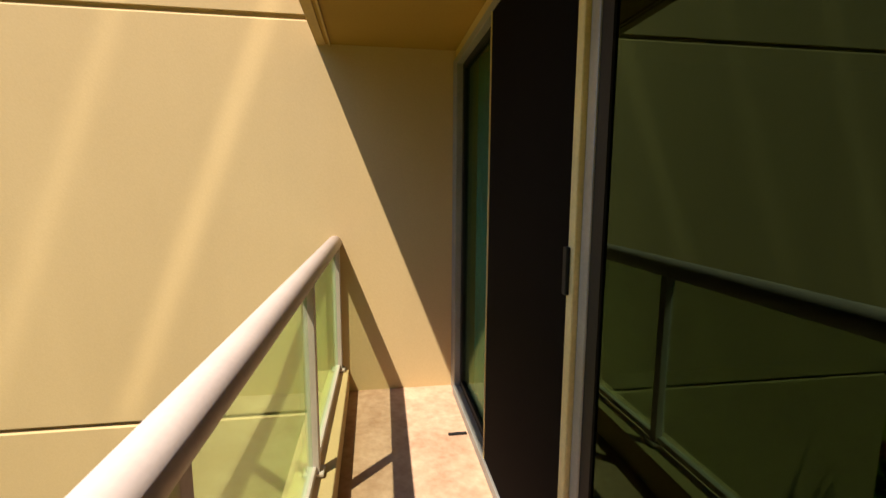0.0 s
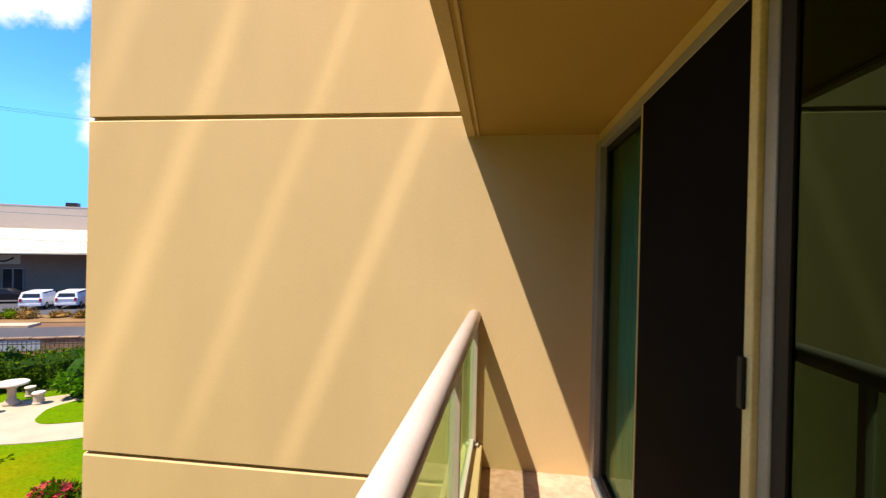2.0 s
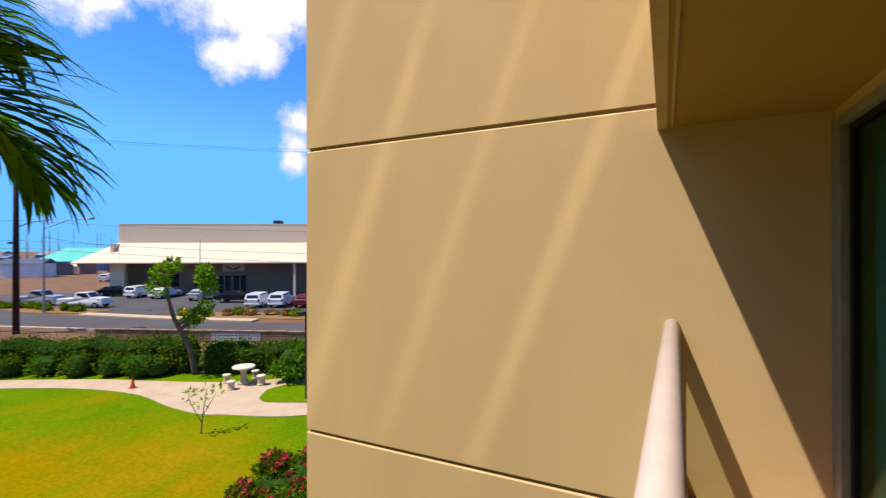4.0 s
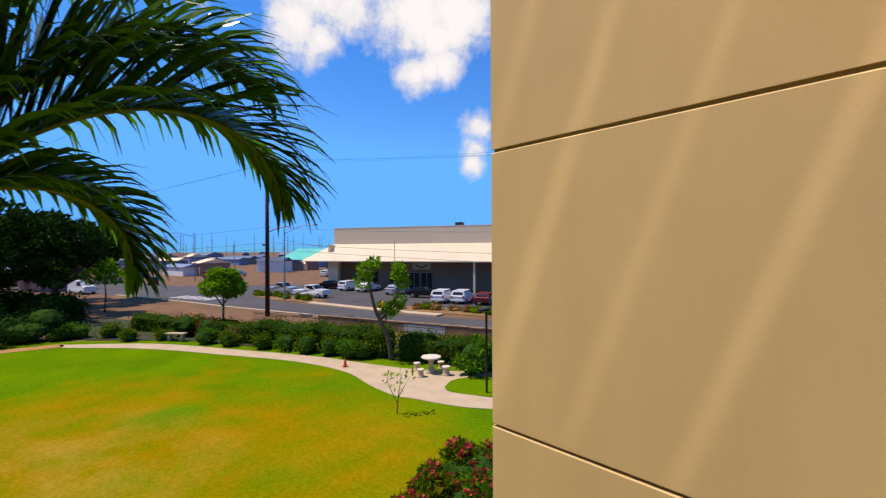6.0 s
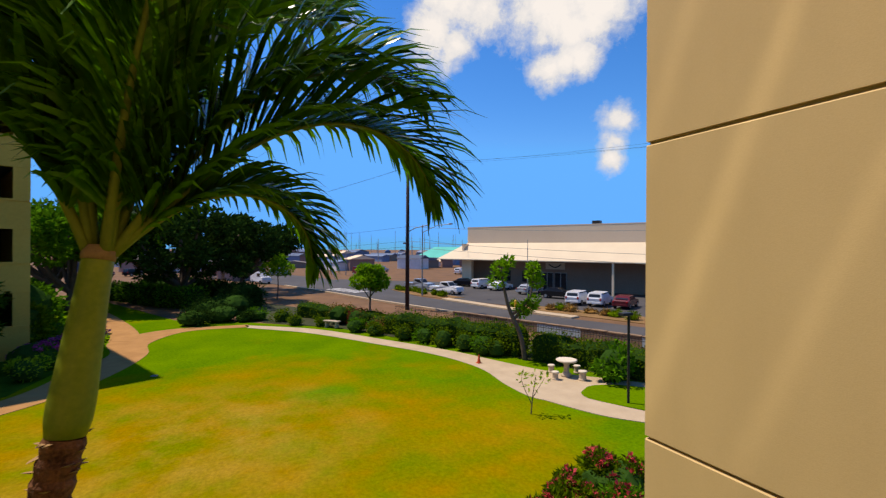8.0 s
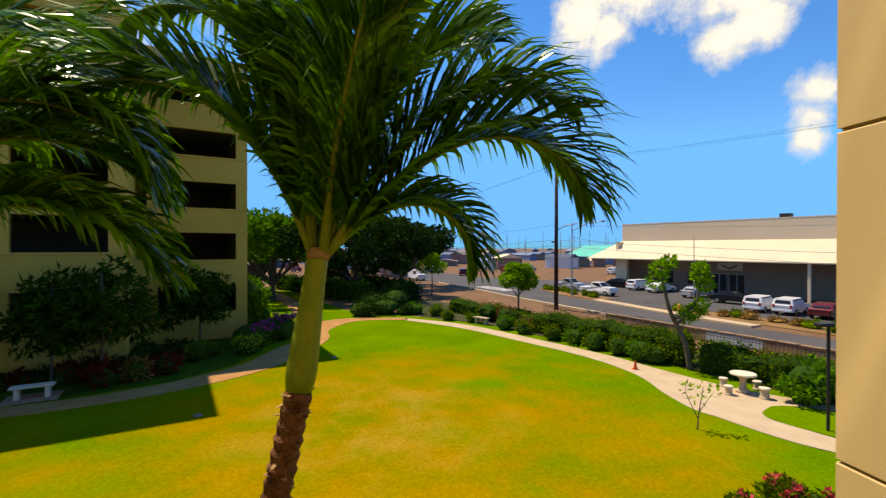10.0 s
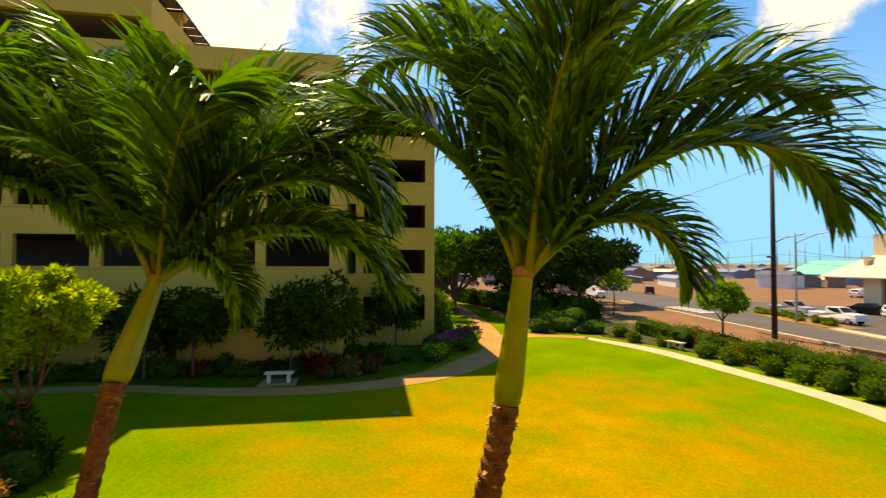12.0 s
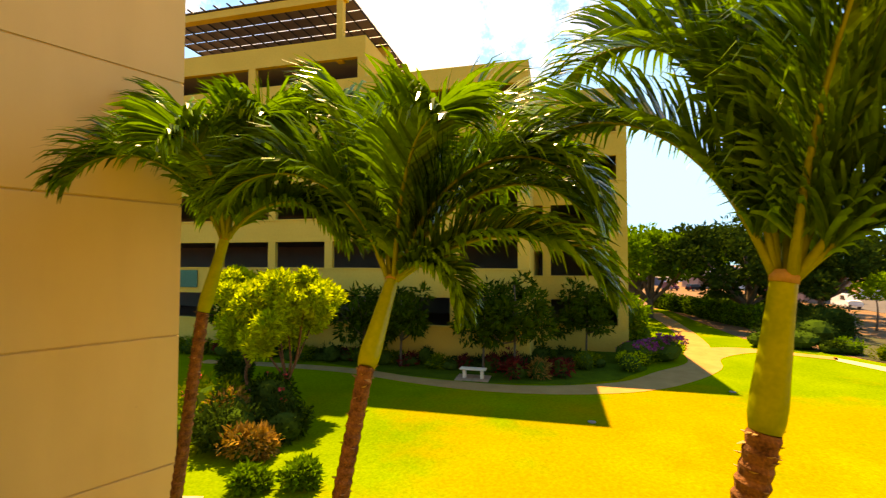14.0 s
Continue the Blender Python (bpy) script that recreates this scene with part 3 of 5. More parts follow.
put("sidewalk", ribbon([(x, y + 0.05) for x, y in ROAD_FAR[6:-1]], [(x - 0.35, y + 1.15) for x, y in ROAD_FAR[6:-1]], 0.14, 0.2), PATHCON, kind="structure", label="pale concrete sidewalk beyond the road", category="sidewalk")
put("verge", sheet([(-57, 19.9), (-49.5, 20.1), (-45, 21.6), (-44.4, 24.2), (-49.5, 23.4), (-57, 21.6)], 0.06, 0.2), DRYGRASS, kind="structure", label="dry grass verge", category="verge")
put("verge", sheet([(-36.5, 23.9), (-24, 28.0), (10, 41.9), (10, 45.5), (-24, 31.8), (-36, 27)], 0.06, 0.2), DRYGRASS, kind="structure", label="dry grassy strip between road and parking", category="verge")
for i in range(6):
    put("crosswalk_bar", sheet([(-60.5 + i * 1.1, 12.1 + i * 0.42), (-60.0 + i * 1.1, 12.3 + i * 0.42), (-61.2 + i * 1.1, 14.4 + i * 0.42), (-61.7 + i * 1.1, 14.2 + i * 0.42)], 0.05, 0.02), PAINTLINE, kind="structure", label="white crossing bar on asphalt", category="road marking")

# ---- the building with the balcony ----
XW, YN, YS, XO = 0.80, 4.08, -8.3, -2.98


def panel_wall(name, x0, x1, y_face, y_back, grooves, z0, z1, label):
    """A stuccoed wall whose face carries recessed horizontal joints."""
    rows, z, lips = [], z0, ([], [])
    deep = 0.03 if y_back > y_face else -0.03
    g = 0.027
    for k in grooves + [None]:
        top = z1 if k is None else k - g / 2
        lip = 0.0 if k is None else 0.014
        rows.append((x0, x1, min(y_face, y_back), max(y_face, y_back), z, top - lip))
        if k is not None:
            sec = [(y_face, top - lip), (y_face + deep * 0.5, top), (y_back, top), (y_back, top - lip)]
            lips = join(lips, ([(x, y, zz) for x in (x0, x1) for y, zz in sec], [(0, 1, 2, 3), (7, 6, 5, 4), (0, 4, 5, 1), (1, 5, 6, 2), (2, 6, 7, 3), (3, 7, 4, 0)]))
            rows.append((x0 + 0.015, x1, min(y_face + deep, y_back), max(y_face + deep, y_back), top, k + g / 2))
            z = k + g / 2
    wall = put(name, boxes(rows), STUCCO, kind="structure", label=label, category="wall")
    part("joint_lip", lips, STUCCO, wall)
    return wall


panel_wall("wall_north", XO, 6.0, YN, YN + 0.35, [1.22, 3.773, 6.332, 8.89], 0.0, 14.0, "cream stucco end wall with recessed joints")
panel_wall("wall_south", XO, 6.0, YS, YS - 0.35, [2.05, 4.22, 6.47, 8.60, 10.8], 0.0, 14.0, "cream stucco end wall with recessed joints")
YB = -0.55          # balcony's free end
put("wall_facade", boxes([(XW + 0.0, XW + 0.25, YB - 0.02, YN, 0, FZ - 0.12), (XW, XW + 0.25, YS, YB - 0.02, 0, 14), (XW, XW + 0.25, YB - 0.02, YN, 6.112, 14)]), STUCCO, kind="structure", label="cream stucco facade behind the balcony", category="wall")
put("floor", box(-0.12, 6.0, YB, YN, FZ - 0.2, FZ), CONC, kind="structure", label="pinkish sunlit concrete balcony floor, stained", category="balcony floor")
put("ceiling", box(-0.02, 6.0, YB - 0.02, YN, 6.178, 6.47), SOFFIT, kind="structure", label="ochre painted soffit of the balcony above", category="ceiling")
put("trim", boxes([(-0.075, -0.02, YB - 0.02, YN, 6.171, 6.54), (0.0, 0.012, YB, YN, 6.167, 6.178)]), FASCIA, kind="structure", label="cream fascia edge with a drip groove", category="trim")
put("kerb", box(-0.13, 0.075, YB, YN, FZ, 4.06, 0.006), STUCCO, kind="structure", label="low cream kerb under the balustrade", category="kerb")
# rooms behind the glass: added walls whose dark colour gives the dimness
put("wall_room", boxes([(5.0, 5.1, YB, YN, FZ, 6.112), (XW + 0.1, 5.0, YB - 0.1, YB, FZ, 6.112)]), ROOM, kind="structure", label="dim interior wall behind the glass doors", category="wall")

# window wall, from the end wall southwards
win = put("window_1", boxes([(0.785, 0.865, 3.95, YN, FZ, 6.112), (0.785, 0.865, 2.0, 3.95, 6.065, 6.112), (0.775, 0.865, 2.0, 3.95, FZ, 3.955)], 0.004), ALU,
          kind="structure", label="grey aluminium sliding door frame", category="window")
part("window_frame", boxes([(0.825, 0.86, 3.91, 3.95, 3.955, 6.065), (0.825, 0.86, 3.10, 3.15, 3.955, 6.065), (0.825, 0.86, 3.15, 3.91, 6.03, 6.065), (0.825, 0.86, 3.15, 3.91, 3.955, 4.0)]), BLACK, win, "black inner gasket")
pane = part("pane", box(0.838, 0.848, 3.15, 3.91, 4.0, 6.03), PANEGLASS, win)
screen = put("screen_door", boxes([(0.785, 0.80, 2.192, 3.09, 3.96, 6.065)]), SCREEN, label="closed dark mesh screen door in a slim frame", category="door")
part("stile", box(0.772, 0.81, 2.152, 2.192, 3.96, 6.065, 0.004), CREAMFRAME, screen, "cream painted stile")
part("edge_bead", box(0.78, 0.81, 3.09, 3.098, 3.96, 6.065), CREAMFRAME, screen, "thin pale edge bead")
part("latch", box(0.760, 0.772, 2.172, 2.196, 5.02, 5.15, 0.003), BLACK, screen, "black door latch")
door = put("sliding_door", boxes([(0.785, 0.845, 2.098, 2.146, 3.96, 6.065), (0.795, 0.845, YB + 0.02, 2.085, 6.01, 6.065), (0.795, 0.845, YB + 0.02, 2.085, 3.96, 4.03)], 0.004), ALU, label="dark tinted glass door panel with aluminium frame", category="door")
part("seal", box(0.79, 0.845, 2.045, 2.098, 3.96, 6.065), BLACK, door, "black rubber seal")
part("pane", box(0.797, 0.805, YB + 0.02, 2.045, 4.03, 6.01), DOORGLASS, door, "dark reflective tinted pane")
put("window_2", boxes([(0.785, 0.865, YB, 2.0, 6.065, 6.112), (0.775, 0.865, YB, 2.0, FZ, 3.955)], 0.004), ALU, kind="structure", label="grey aluminium door track", category="window")
put("bolt_pin", box(0.66, 0.765, 3.42, 3.435, FZ + 0.001, FZ + 0.012), DARKSTEEL, label="small dark pin lying on the balcony floor", category="pin")
# curtain with folds
cv, cf = [], []
for i in range(61):
    y = 3.98 - 0.86 * i / 60
    x = 0.93 + 0.025 * math.sin(i * 1.05) + 0.01 * math.sin(i * 0.37)
    cv += [(x, y, 3.95), (x, y, 6.08)]
    if i:
        cf.append((2 * i - 2, 2 * i, 2 * i + 1, 2 * i - 1))
curt = put("curtain", (cv, cf), CURTAIN, label="teal curtain in soft folds behind the pane", category="curtain", smooth=True)
sol = curt.modifiers.new("thick", "SOLIDIFY")
sol.thickness = 0.004

# balustrade
bal = thing("balustrade", pose(0.002, YN, 0.009, 0, 0, -1.15), "white tube handrail on posts with green tinted glass", "railing")
part("handrail", tube([(0.0, 0, 4.928), (0.0, YB - YN, 4.928)], 0.046, 20), RAILPAINT, bal, "white enamelled round handrail", smooth=True)
posts = [-0.027, -1.15, -2.38, -3.3, -4.0, YB - YN + 0.06]
for y in posts:
    p = part("post", box(-0.012, 0.032, y - 0.022, y + 0.022, 4.06, 4.905, 0.004), RAILPAINT, bal)
    part("foot", box(-0.03, 0.05, y - 0.035, y + 0.035, 4.06, 4.075, 0.003), RAILPAINT, p)
for a, b in zip(posts[1:], posts):
    part("glass_panel", box(-0.004, 0.006, a + 0.03, b - 0.03, 4.10, 4.88), GREENGLASS, bal, "green tinted glass panel")
    part("bottom_rail", box(-0.014, 0.02, a + 0.022, b - 0.022, 4.075, 4.105, 0.003), RAILPAINT, bal)

# ---- the parking garage ----
GM = Matrix.Translation((-21.4, -11.07, 0)) @ Matrix(((0.407, 0.914, 0, 0), (-0.914, 0.407, 0, 0), (0, 0, 1, 0), (0, 0, 0, 1)))   # x: along the front, y: out of it


def garage_block(gar, s0, s1, face, rows, top, bay, depth):
    """Spandrels, columns and slabs of one open-sided block."""
    zs = [0.0]
    for lo, hi in rows:
        part("spandrel", box(s0, s1, face - 0.3, face, zs[-1], lo, 0.01), GARAGE, gar)
        part("ledge", box(s0 + 0.02, s1 - 0.02, face - 0.3, face + 0.05, lo, lo + 0.09), GARAGE, gar)
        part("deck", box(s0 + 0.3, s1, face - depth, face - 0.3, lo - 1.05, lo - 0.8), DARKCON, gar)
        zs.append(hi)
    part("parapet", box(s0, s1, face - 0.3, face, zs[-1], top, 0.01), GARAGE, gar)
    # unseen deck and back wall, added to block sky and sun through the bays
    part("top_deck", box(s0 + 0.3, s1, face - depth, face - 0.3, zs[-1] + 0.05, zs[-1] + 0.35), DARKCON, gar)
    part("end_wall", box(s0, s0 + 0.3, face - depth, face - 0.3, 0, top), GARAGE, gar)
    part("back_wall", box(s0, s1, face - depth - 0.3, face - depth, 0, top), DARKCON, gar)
    s = s0
    while s < s1 - 0.3:
        w = 0.62 if s == s0 else 0.5
        for lo, hi in rows:
            part("column", box(s, s + w, face - 0.28, face - 0.012, lo + 0.09, hi), GARAGE, gar)
        s += bay


gar = thing("parking_garage", GM, "beige concrete parking garage with rows of dark open bays", "building")
FR = [(1.9, 3.55), (5.1, 6.75), (8.05, 9.7), (11.0, 12.6), (13.85, 15.3)]
RR = [(1.55, 3.2), (4.6, 6.25), (7.6, 9.2), (10.6, 12.2), (13.6, 15.2)]
garage_block(gar, 0.0, 48.0, 0.0, FR, 16.5, 3.85, 14)
garage_block(gar, -5.65, 0.0, -5.15, RR, 16.5, 4.6, 9)
part("upper_parapet", box(9.5, 48, -0.3, -0.0, 17.75, 19.0), GARAGE, gar)
part("upper_wall", box(9.5, 9.8, -14, -0.3, 16.5, 19.0), GARAGE, gar)
for s in (9.5, 17, 24.5, 32):
    part("upper_column", box(s, s + 0.5, -0.3, -0.01, 16.5, 17.75), GARAGE, gar)
# unseen deck and back, added to close the top and complete its shadow
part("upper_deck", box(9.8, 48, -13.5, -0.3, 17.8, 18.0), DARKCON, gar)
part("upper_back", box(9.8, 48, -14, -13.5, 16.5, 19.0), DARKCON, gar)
# rooftop pergola carrying panels
ROOFPANEL = mat("brown-grey roof panel", (0.17, 0.13, 0.11, 1), (0.11, 0.085, 0.075, 1), 0.6, 0.8, 10, 0.05)
per = thing("rooftop_pergola", GM, "steel roof frame carrying tilted dark panels on the garage top", "pergola")
for s in (11.3, 25.6):
    part("post", box(s - 0.2, s + 0.2, -0.6, -0.2, 17.7, 21.5), GARAGE, per)
    part("post", box(s - 0.2, s + 0.2, -7.8, -7.4, 17.7, 21.5), GARAGE, per)
part("beam", box(10.9, 26, -0.65, -0.15, 21.5, 21.95), GARAGE, per)
part("beam", box(10.9, 26, -7.9, -7.4, 21.5, 21.95), GARAGE, per)
for i in range(16):
    s = 10.9 + i * 1.0
    part("rafter", tube([(s, 0.35, 22.01), (s, -13.8, 22.01)], 0.06, 6), DARKSTEEL, per)
for j in range(11):
    y = -0.75 - j * 1.2
    z = 22.13
    bm = box(10.9, 26.2, -0.565, 0.565, -0.02, 0.02)
    bmesh.ops.transform(bm, matrix=Matrix.Translation((0, y, z)) @ Matrix.Rotation(-0.03, 4, "X"), verts=bm.verts[:])
    part("roof_panel", bm, ROOFPANEL, per, "grey roof panel strip")

# ---- warehouse across the road ----
WM = Matrix.Translation((-60.2, 33.05, 0)) @ Matrix(((0.875, -0.485, 0, 0), (0.485, 0.875, 0, 0), (0, 0, 1, 0), (0, 0, 0, 1)))   # x: along the front, y: back
ware = thing("warehouse", WM, "tan warehouse with a long cream awning over its dark front", "building")
part("upper_wall", box(0, 75, 0, 30, 6.2, 8.62), WAREWALL, ware)
part("roof_cap", box(-0.02, 75.1, -0.02, 30, 8.62, 8.72), WAREWALL, ware, "thin tan parapet cap")
part("front_wall", box(0.0, 75, 1.2, 1.5, 0, 6.2), WAREDARK, ware, "front wall darkened in colour for the awning's shade")
part("end_wall", box(0.0, 0.35, -1.5, 30, 0, 6.2), WAREWALL, ware)
part("wing_wall", box(0.0, 1.6, -1.55, -1.2, 0, 4.4), WAREWALL, ware)
av = [(-3.5, -3.0, 4.0), (75, -3.0, 4.0), (75, 0, 6.35), (0, 0, 6.35), (-3.5, 14, 4.0), (0, 14, 6.35)]
av += [(x, y, z - 0.12) for x, y, z in av]
part("awning", (av, [(0, 1, 2, 3), (4, 0, 3, 5), (9, 8, 7, 6), (11, 9, 6, 10), (0, 6, 7, 1), (4, 10, 6, 0), (1, 7, 8, 2), (5, 11, 10, 4)]), AWNING, ware, "cream sheet metal awning")
for s in (11.4, 13.3):
    part("entrance_door", boxes([(s + 0.06, s + 0.80, 1.08, 1.2, 0.05, 2.25), (s + 0.90, s + 1.64, 1.08, 1.2, 0.05, 2.25)]), CARGLASS, ware, "dark glass entrance door")
    part("door_frame", boxes([(s, s + 0.06, 1.04, 1.2, 0, 2.35), (s + 0.80, s + 0.90, 1.04, 1.2, 0, 2.35), (s + 1.64, s + 1.70, 1.04, 1.2, 0, 2.35), (s + 0.06, s + 1.64, 1.04, 1.2, 2.25, 2.35)]), GALV, ware, "pale metal door frame")
part("sign_board", boxes([(12.0, 14.7, 1.08, 1.2, 2.75, 3.65)], 0.02), WHITECON, ware, "pale wall sign board")
part("sign_arc", tube([(12.5 + 0.17 * i, 1.06, 3.42 - 0.4 * math.sin(math.pi * i / 10)) for i in range(11)], 0.08, 6), DARKSTEEL, ware, "dark curved mark on the sign")
for s in (22.0, 30.0, 38.0, 46.0, 54.0):
    part("awning_post", box(s - 0.12, s + 0.12, -2.8, -2.56, 0, 4.0), WAREWALL, ware, "slim tan post under the awning")
for k in range(2):
    part("shop_window", box(4.0 + 4.5 * k, 6.6 + 4.5 * k, 1.1, 1.2, 0.9, 2.4), CARGLASS, ware, "dark shop window")
part("roof_vent", boxes([(18, 19.0, 2, 3, 8.8, 9.25)]), DARKSTEEL, ware, "small dark roof vent")

# ---- palms ----
def frond(parent, root, azimuth, rise, length, droop, rng, leaf=0.8, bend=1.6, pairs=150):
    """A feathery arching frond: a stout stalk and two dense ranks of leaflets that stand up from it in a V and nod at their tips."""
    pts = [Vector(root)]
    out = Vector((math.cos(azimuth), math.sin(azimuth), 0))
    flat = Vector((-out.y, out.x, 0))
    n = 24
    for i in range(n):
        el = rise - droop * ((i + 1) / n) ** bend
        pts.append(pts[-1] + (out * math.cos(el) + Vector((0, 0, 1)) * math.sin(el)) * (length / n))
    st = part("frond", tube(pts, [0.032 * (1 - 0.88 * (i / n) ** 0.8) + 0.003 for i in range(n + 1)], 7), RACHIS, parent, smooth=True)
    vs, fs = [], []
    for k in range(pairs):
        t = 0.10 + 0.90 * (k + 0.5) / pairs
        f = t * n
        i = min(int(f), n - 1)
        p = pts[i].lerp(pts[i + 1], f - i)
        d = (pts[i + 1] - pts[i]).normalized()
        nor = d.cross(flat)                       # the frond's upper side
        size = leaf * 1.12 * min(1.0, 0.48 + 2.4 * (t - 0.10)) * (1.0 if t < 0.7 else 1.0 - 1.5 * (t - 0.7)) * rng.uniform(0.88, 1.12)
        for s in (1, -1):
            if rng.random() < 0.02:
                continue
            lift = (0.55 if k % 3 else 0.12) * rng.uniform(0.7, 1.2) * (1.0 - 0.5 * t)      # two tiers of leaflets
            way = (flat * s * rng.uniform(0.42, 0.54) + d * (0.44 + 0.34 * t) + nor * lift).normalized()
            w = 0.029 * rng.uniform(0.8, 1.15)
            q, g = [p], way.copy()
            sag = rng.uniform(0.16, 0.34) if k % 3 else rng.uniform(0.3, 0.6)
            for j in range(5):
                q.append(q[-1] + g * size / 5)
                g = (g + Vector((0, 0, -1)) * sag * (0.15 + 0.22 * j * j) + flat * rng.uniform(-0.07, 0.07)).normalized()
            across = way.cross(nor + flat * s * 0.6).normalized()
            roll = rng.uniform(-0.4, 0.4)
            base = len(vs)
            ws = (0.5, 1.0, 1.05, 0.9, 0.6, 0.08)
            for j, c in enumerate(q):
                turned = Matrix.Rotation(roll * (0.3 + 0.35 * j), 3, way) @ across
                vs += [c + turned * w * ws[j], c - turned * w * ws[j]]
            for j in range(5):
                a = base + 2 * j
                fs.append((a, a + 1, a + 3, a + 2))
    part("plume", (vs, fs), FROND, st, "glossy dark green leaflets")
    return st


def palm(base, ring, top, r_low, r_shaft, fronds, seed, label):
    rng = random.Random(seed)
    b, r, t = Vector(base), Vector(ring), Vector(top)
    p = thing("palm_tree", Matrix.Translation(b), label, "palm tree", "palms by the balcony")
    loc = lambda v: Vector(v) - b
    line = smooth_line([tuple(loc(b)), tuple(loc(b.lerp(r, 0.5))), tuple(loc(r))], 60)
    radii = []
    for i in range(len(line)):
        radii.append(r_low * (1.12 - 0.12 * i / len(line)) * (1 + (0.0, 0.07, 0.15)[i % 3] + rng.uniform(-0.03, 0.03)))
    part("trunk", tube(line, radii, 14), PALMBARK, p, "brown ringed trunk", smooth=False)
    # torn husk fibres at the ring
    for k in range(40):
        a = rng.uniform(0, 6.28)
        h = 0.03 - 1.3 * rng.random() ** 1.8
        c = loc(r) + (loc(b) - loc(r)).normalized() * max(0, -h) + Vector((math.cos(a), math.sin(a), 0)) * r_low * 1.02
        o = Vector((math.cos(a + rng.uniform(-0.6, 0.6)), math.sin(a), rng.uniform(-0.6, 0.5))).normalized() * rng.uniform(0.02, 0.07)
        s = Vector((-math.sin(a), math.cos(a), 0)) * rng.uniform(0.01, 0.04)
        part("husk_shred", ([c - s, c + s, c + s * 0.3 + o, c - s * 0.5 + o * 0.8, c + o * 0.3 - Vector((0, 0, 0.012))], [(0, 1, 2, 3), (0, 4, 1), (1, 4, 2), (2, 4, 3), (3, 4, 0)]), HUSK, p, "torn dry fibre")
    sh = [loc(r).lerp(loc(t), k / 12) for k in range(13)]
    rad = [r_shaft * f for f in (1.05, 1.22, 1.25, 1.22, 1.16, 1.12, 1.08, 1.03, 0.99, 0.95, 0.92, 0.90, 0.88)]
    part("crownshaft", tube(sh, rad, 18), CROWNSHAFT, p, "smooth yellow-green crownshaft", smooth=True)
    part("leaf_base", tube([loc(t) + (loc(r) - loc(t)).normalized() * 0.05, loc(t), loc(t) + Vector((0, 0, 0.05))], [r_shaft * 0.95, r_shaft * 0.98, r_shaft * 0.6], 14), HUSK, p, "brown rim where the stalks leave the shaft", smooth=True)
    for az, rise, length, droop, leaf, tw in fronds:
        a = radians(az)
        root = loc(t) + Vector((math.cos(a), math.sin(a), 0)) * 0.05 + Vector((0, 0, -0.03))
        frond(p, root, a, radians(rise), length, radians(droop), rng, leaf, tw)
    return p


# fronds: azimuth from +x anticlockwise, rise, length, droop, leaflet length, bend
palm((-3.2, -0.95, 0), (-3.46, -0.07, 4.30), (-3.60, 0.055, 5.37), 0.098, 0.095,
     [(101, 48, 3.0, 110, 0.9, 2.4), (112, 46, 1.85, 130, 0.5, 1.8), (96, 57, 2.8, 80, 0.72, 2.6), (42, 80, 2.7, 25, 0.9, 1.5), (-95, 71, 2.7, 95, 0.78, 1.66), (-112, 83, 3.4, 100, 0.78, 2.0),
      (-130, 87, 2.9, 40, 0.85, 1.5), (118, 73, 2.9, 60, 0.8, 2.0), (175, 70, 2.7, 95, 0.8, 1.6), (72, 84, 2.7, 45, 0.85, 1.6)], 3, "leaning palm with a green crownshaft and arching fronds")
palm((-2.1, -3.85, 0), (-2.83, -3.40, 4.39), (-3.431, -3.616, 5.278), 0.078, 0.09,
     [(104, 69, 3.0, 130, 0.85, 1.8), (100, 32, 2.53, 83, 0.72, 1.8), (-75, 65, 3.4, 75, 0.88, 1.7), (-99, 83, 3.6, 78, 0.9, 1.7), (143, 79, 3.4, 130, 0.88, 2.6), (170, 74, 2.8, 105, 0.88, 1.8),
      (-140, 78, 2.9, 100, 0.88, 1.9), (60, 80, 2.6, 110, 0.85, 1.9), (-50, 72, 2.6, 115, 0.85, 1.7), (85, 40, 1.35, 130, 0.36, 1.4), (118, 60, 2.7, 110, 0.85, 1.8), (-120, 62, 2.7, 110, 0.85, 1.7)],
     5, "palm leaning outward with a dense feathery crown")
palm((-2.3, -7.2, 0), (-2.55, -6.45, 4.77), (-2.80, -6.35, 5.84), 0.073, 0.076,
     [(-70, 56, 3.4, 110, 0.78, 2.3), (104, 45, 2.3, 95, 0.68, 1.2), (-80, 76, 3.4, 100, 0.82, 2.0), (117, 88, 2.9, 160, 0.82, 2.2), (174, 88, 2.6, 70, 0.82, 1.6), (-150, 76, 2.6, 100, 0.8, 1.8), (40, 74, 2.3, 115, 0.78, 1.7), (-30, 70, 2.4, 120, 0.78, 1.7), (135, 66, 2.5, 120, 0.8, 1.8), (-110, 60, 2.5, 115, 0.8, 1.7), (80, 80, 2.5, 110, 0.8, 1.9)],
     8, "slender palm with bushy arching fronds near the wall")

# ---- trees, shrubs and hedges ----
def lump(radius, rng, squash=1.0, seg=2):
    """An uneven filler blob that keeps a shrub from being seen through."""
    bm = bmesh.new()
    bmesh.ops.create_icosphere(bm, subdivisions=seg, radius=radius)
    for v in bm.verts:
        v.co *= 1 + 0.28 * noise.noise(v.co * (1.6 / max(radius, 0.3)) + Vector((rng.random() * 9, 0, 0)))
        v.co.z *= squash
    return bm


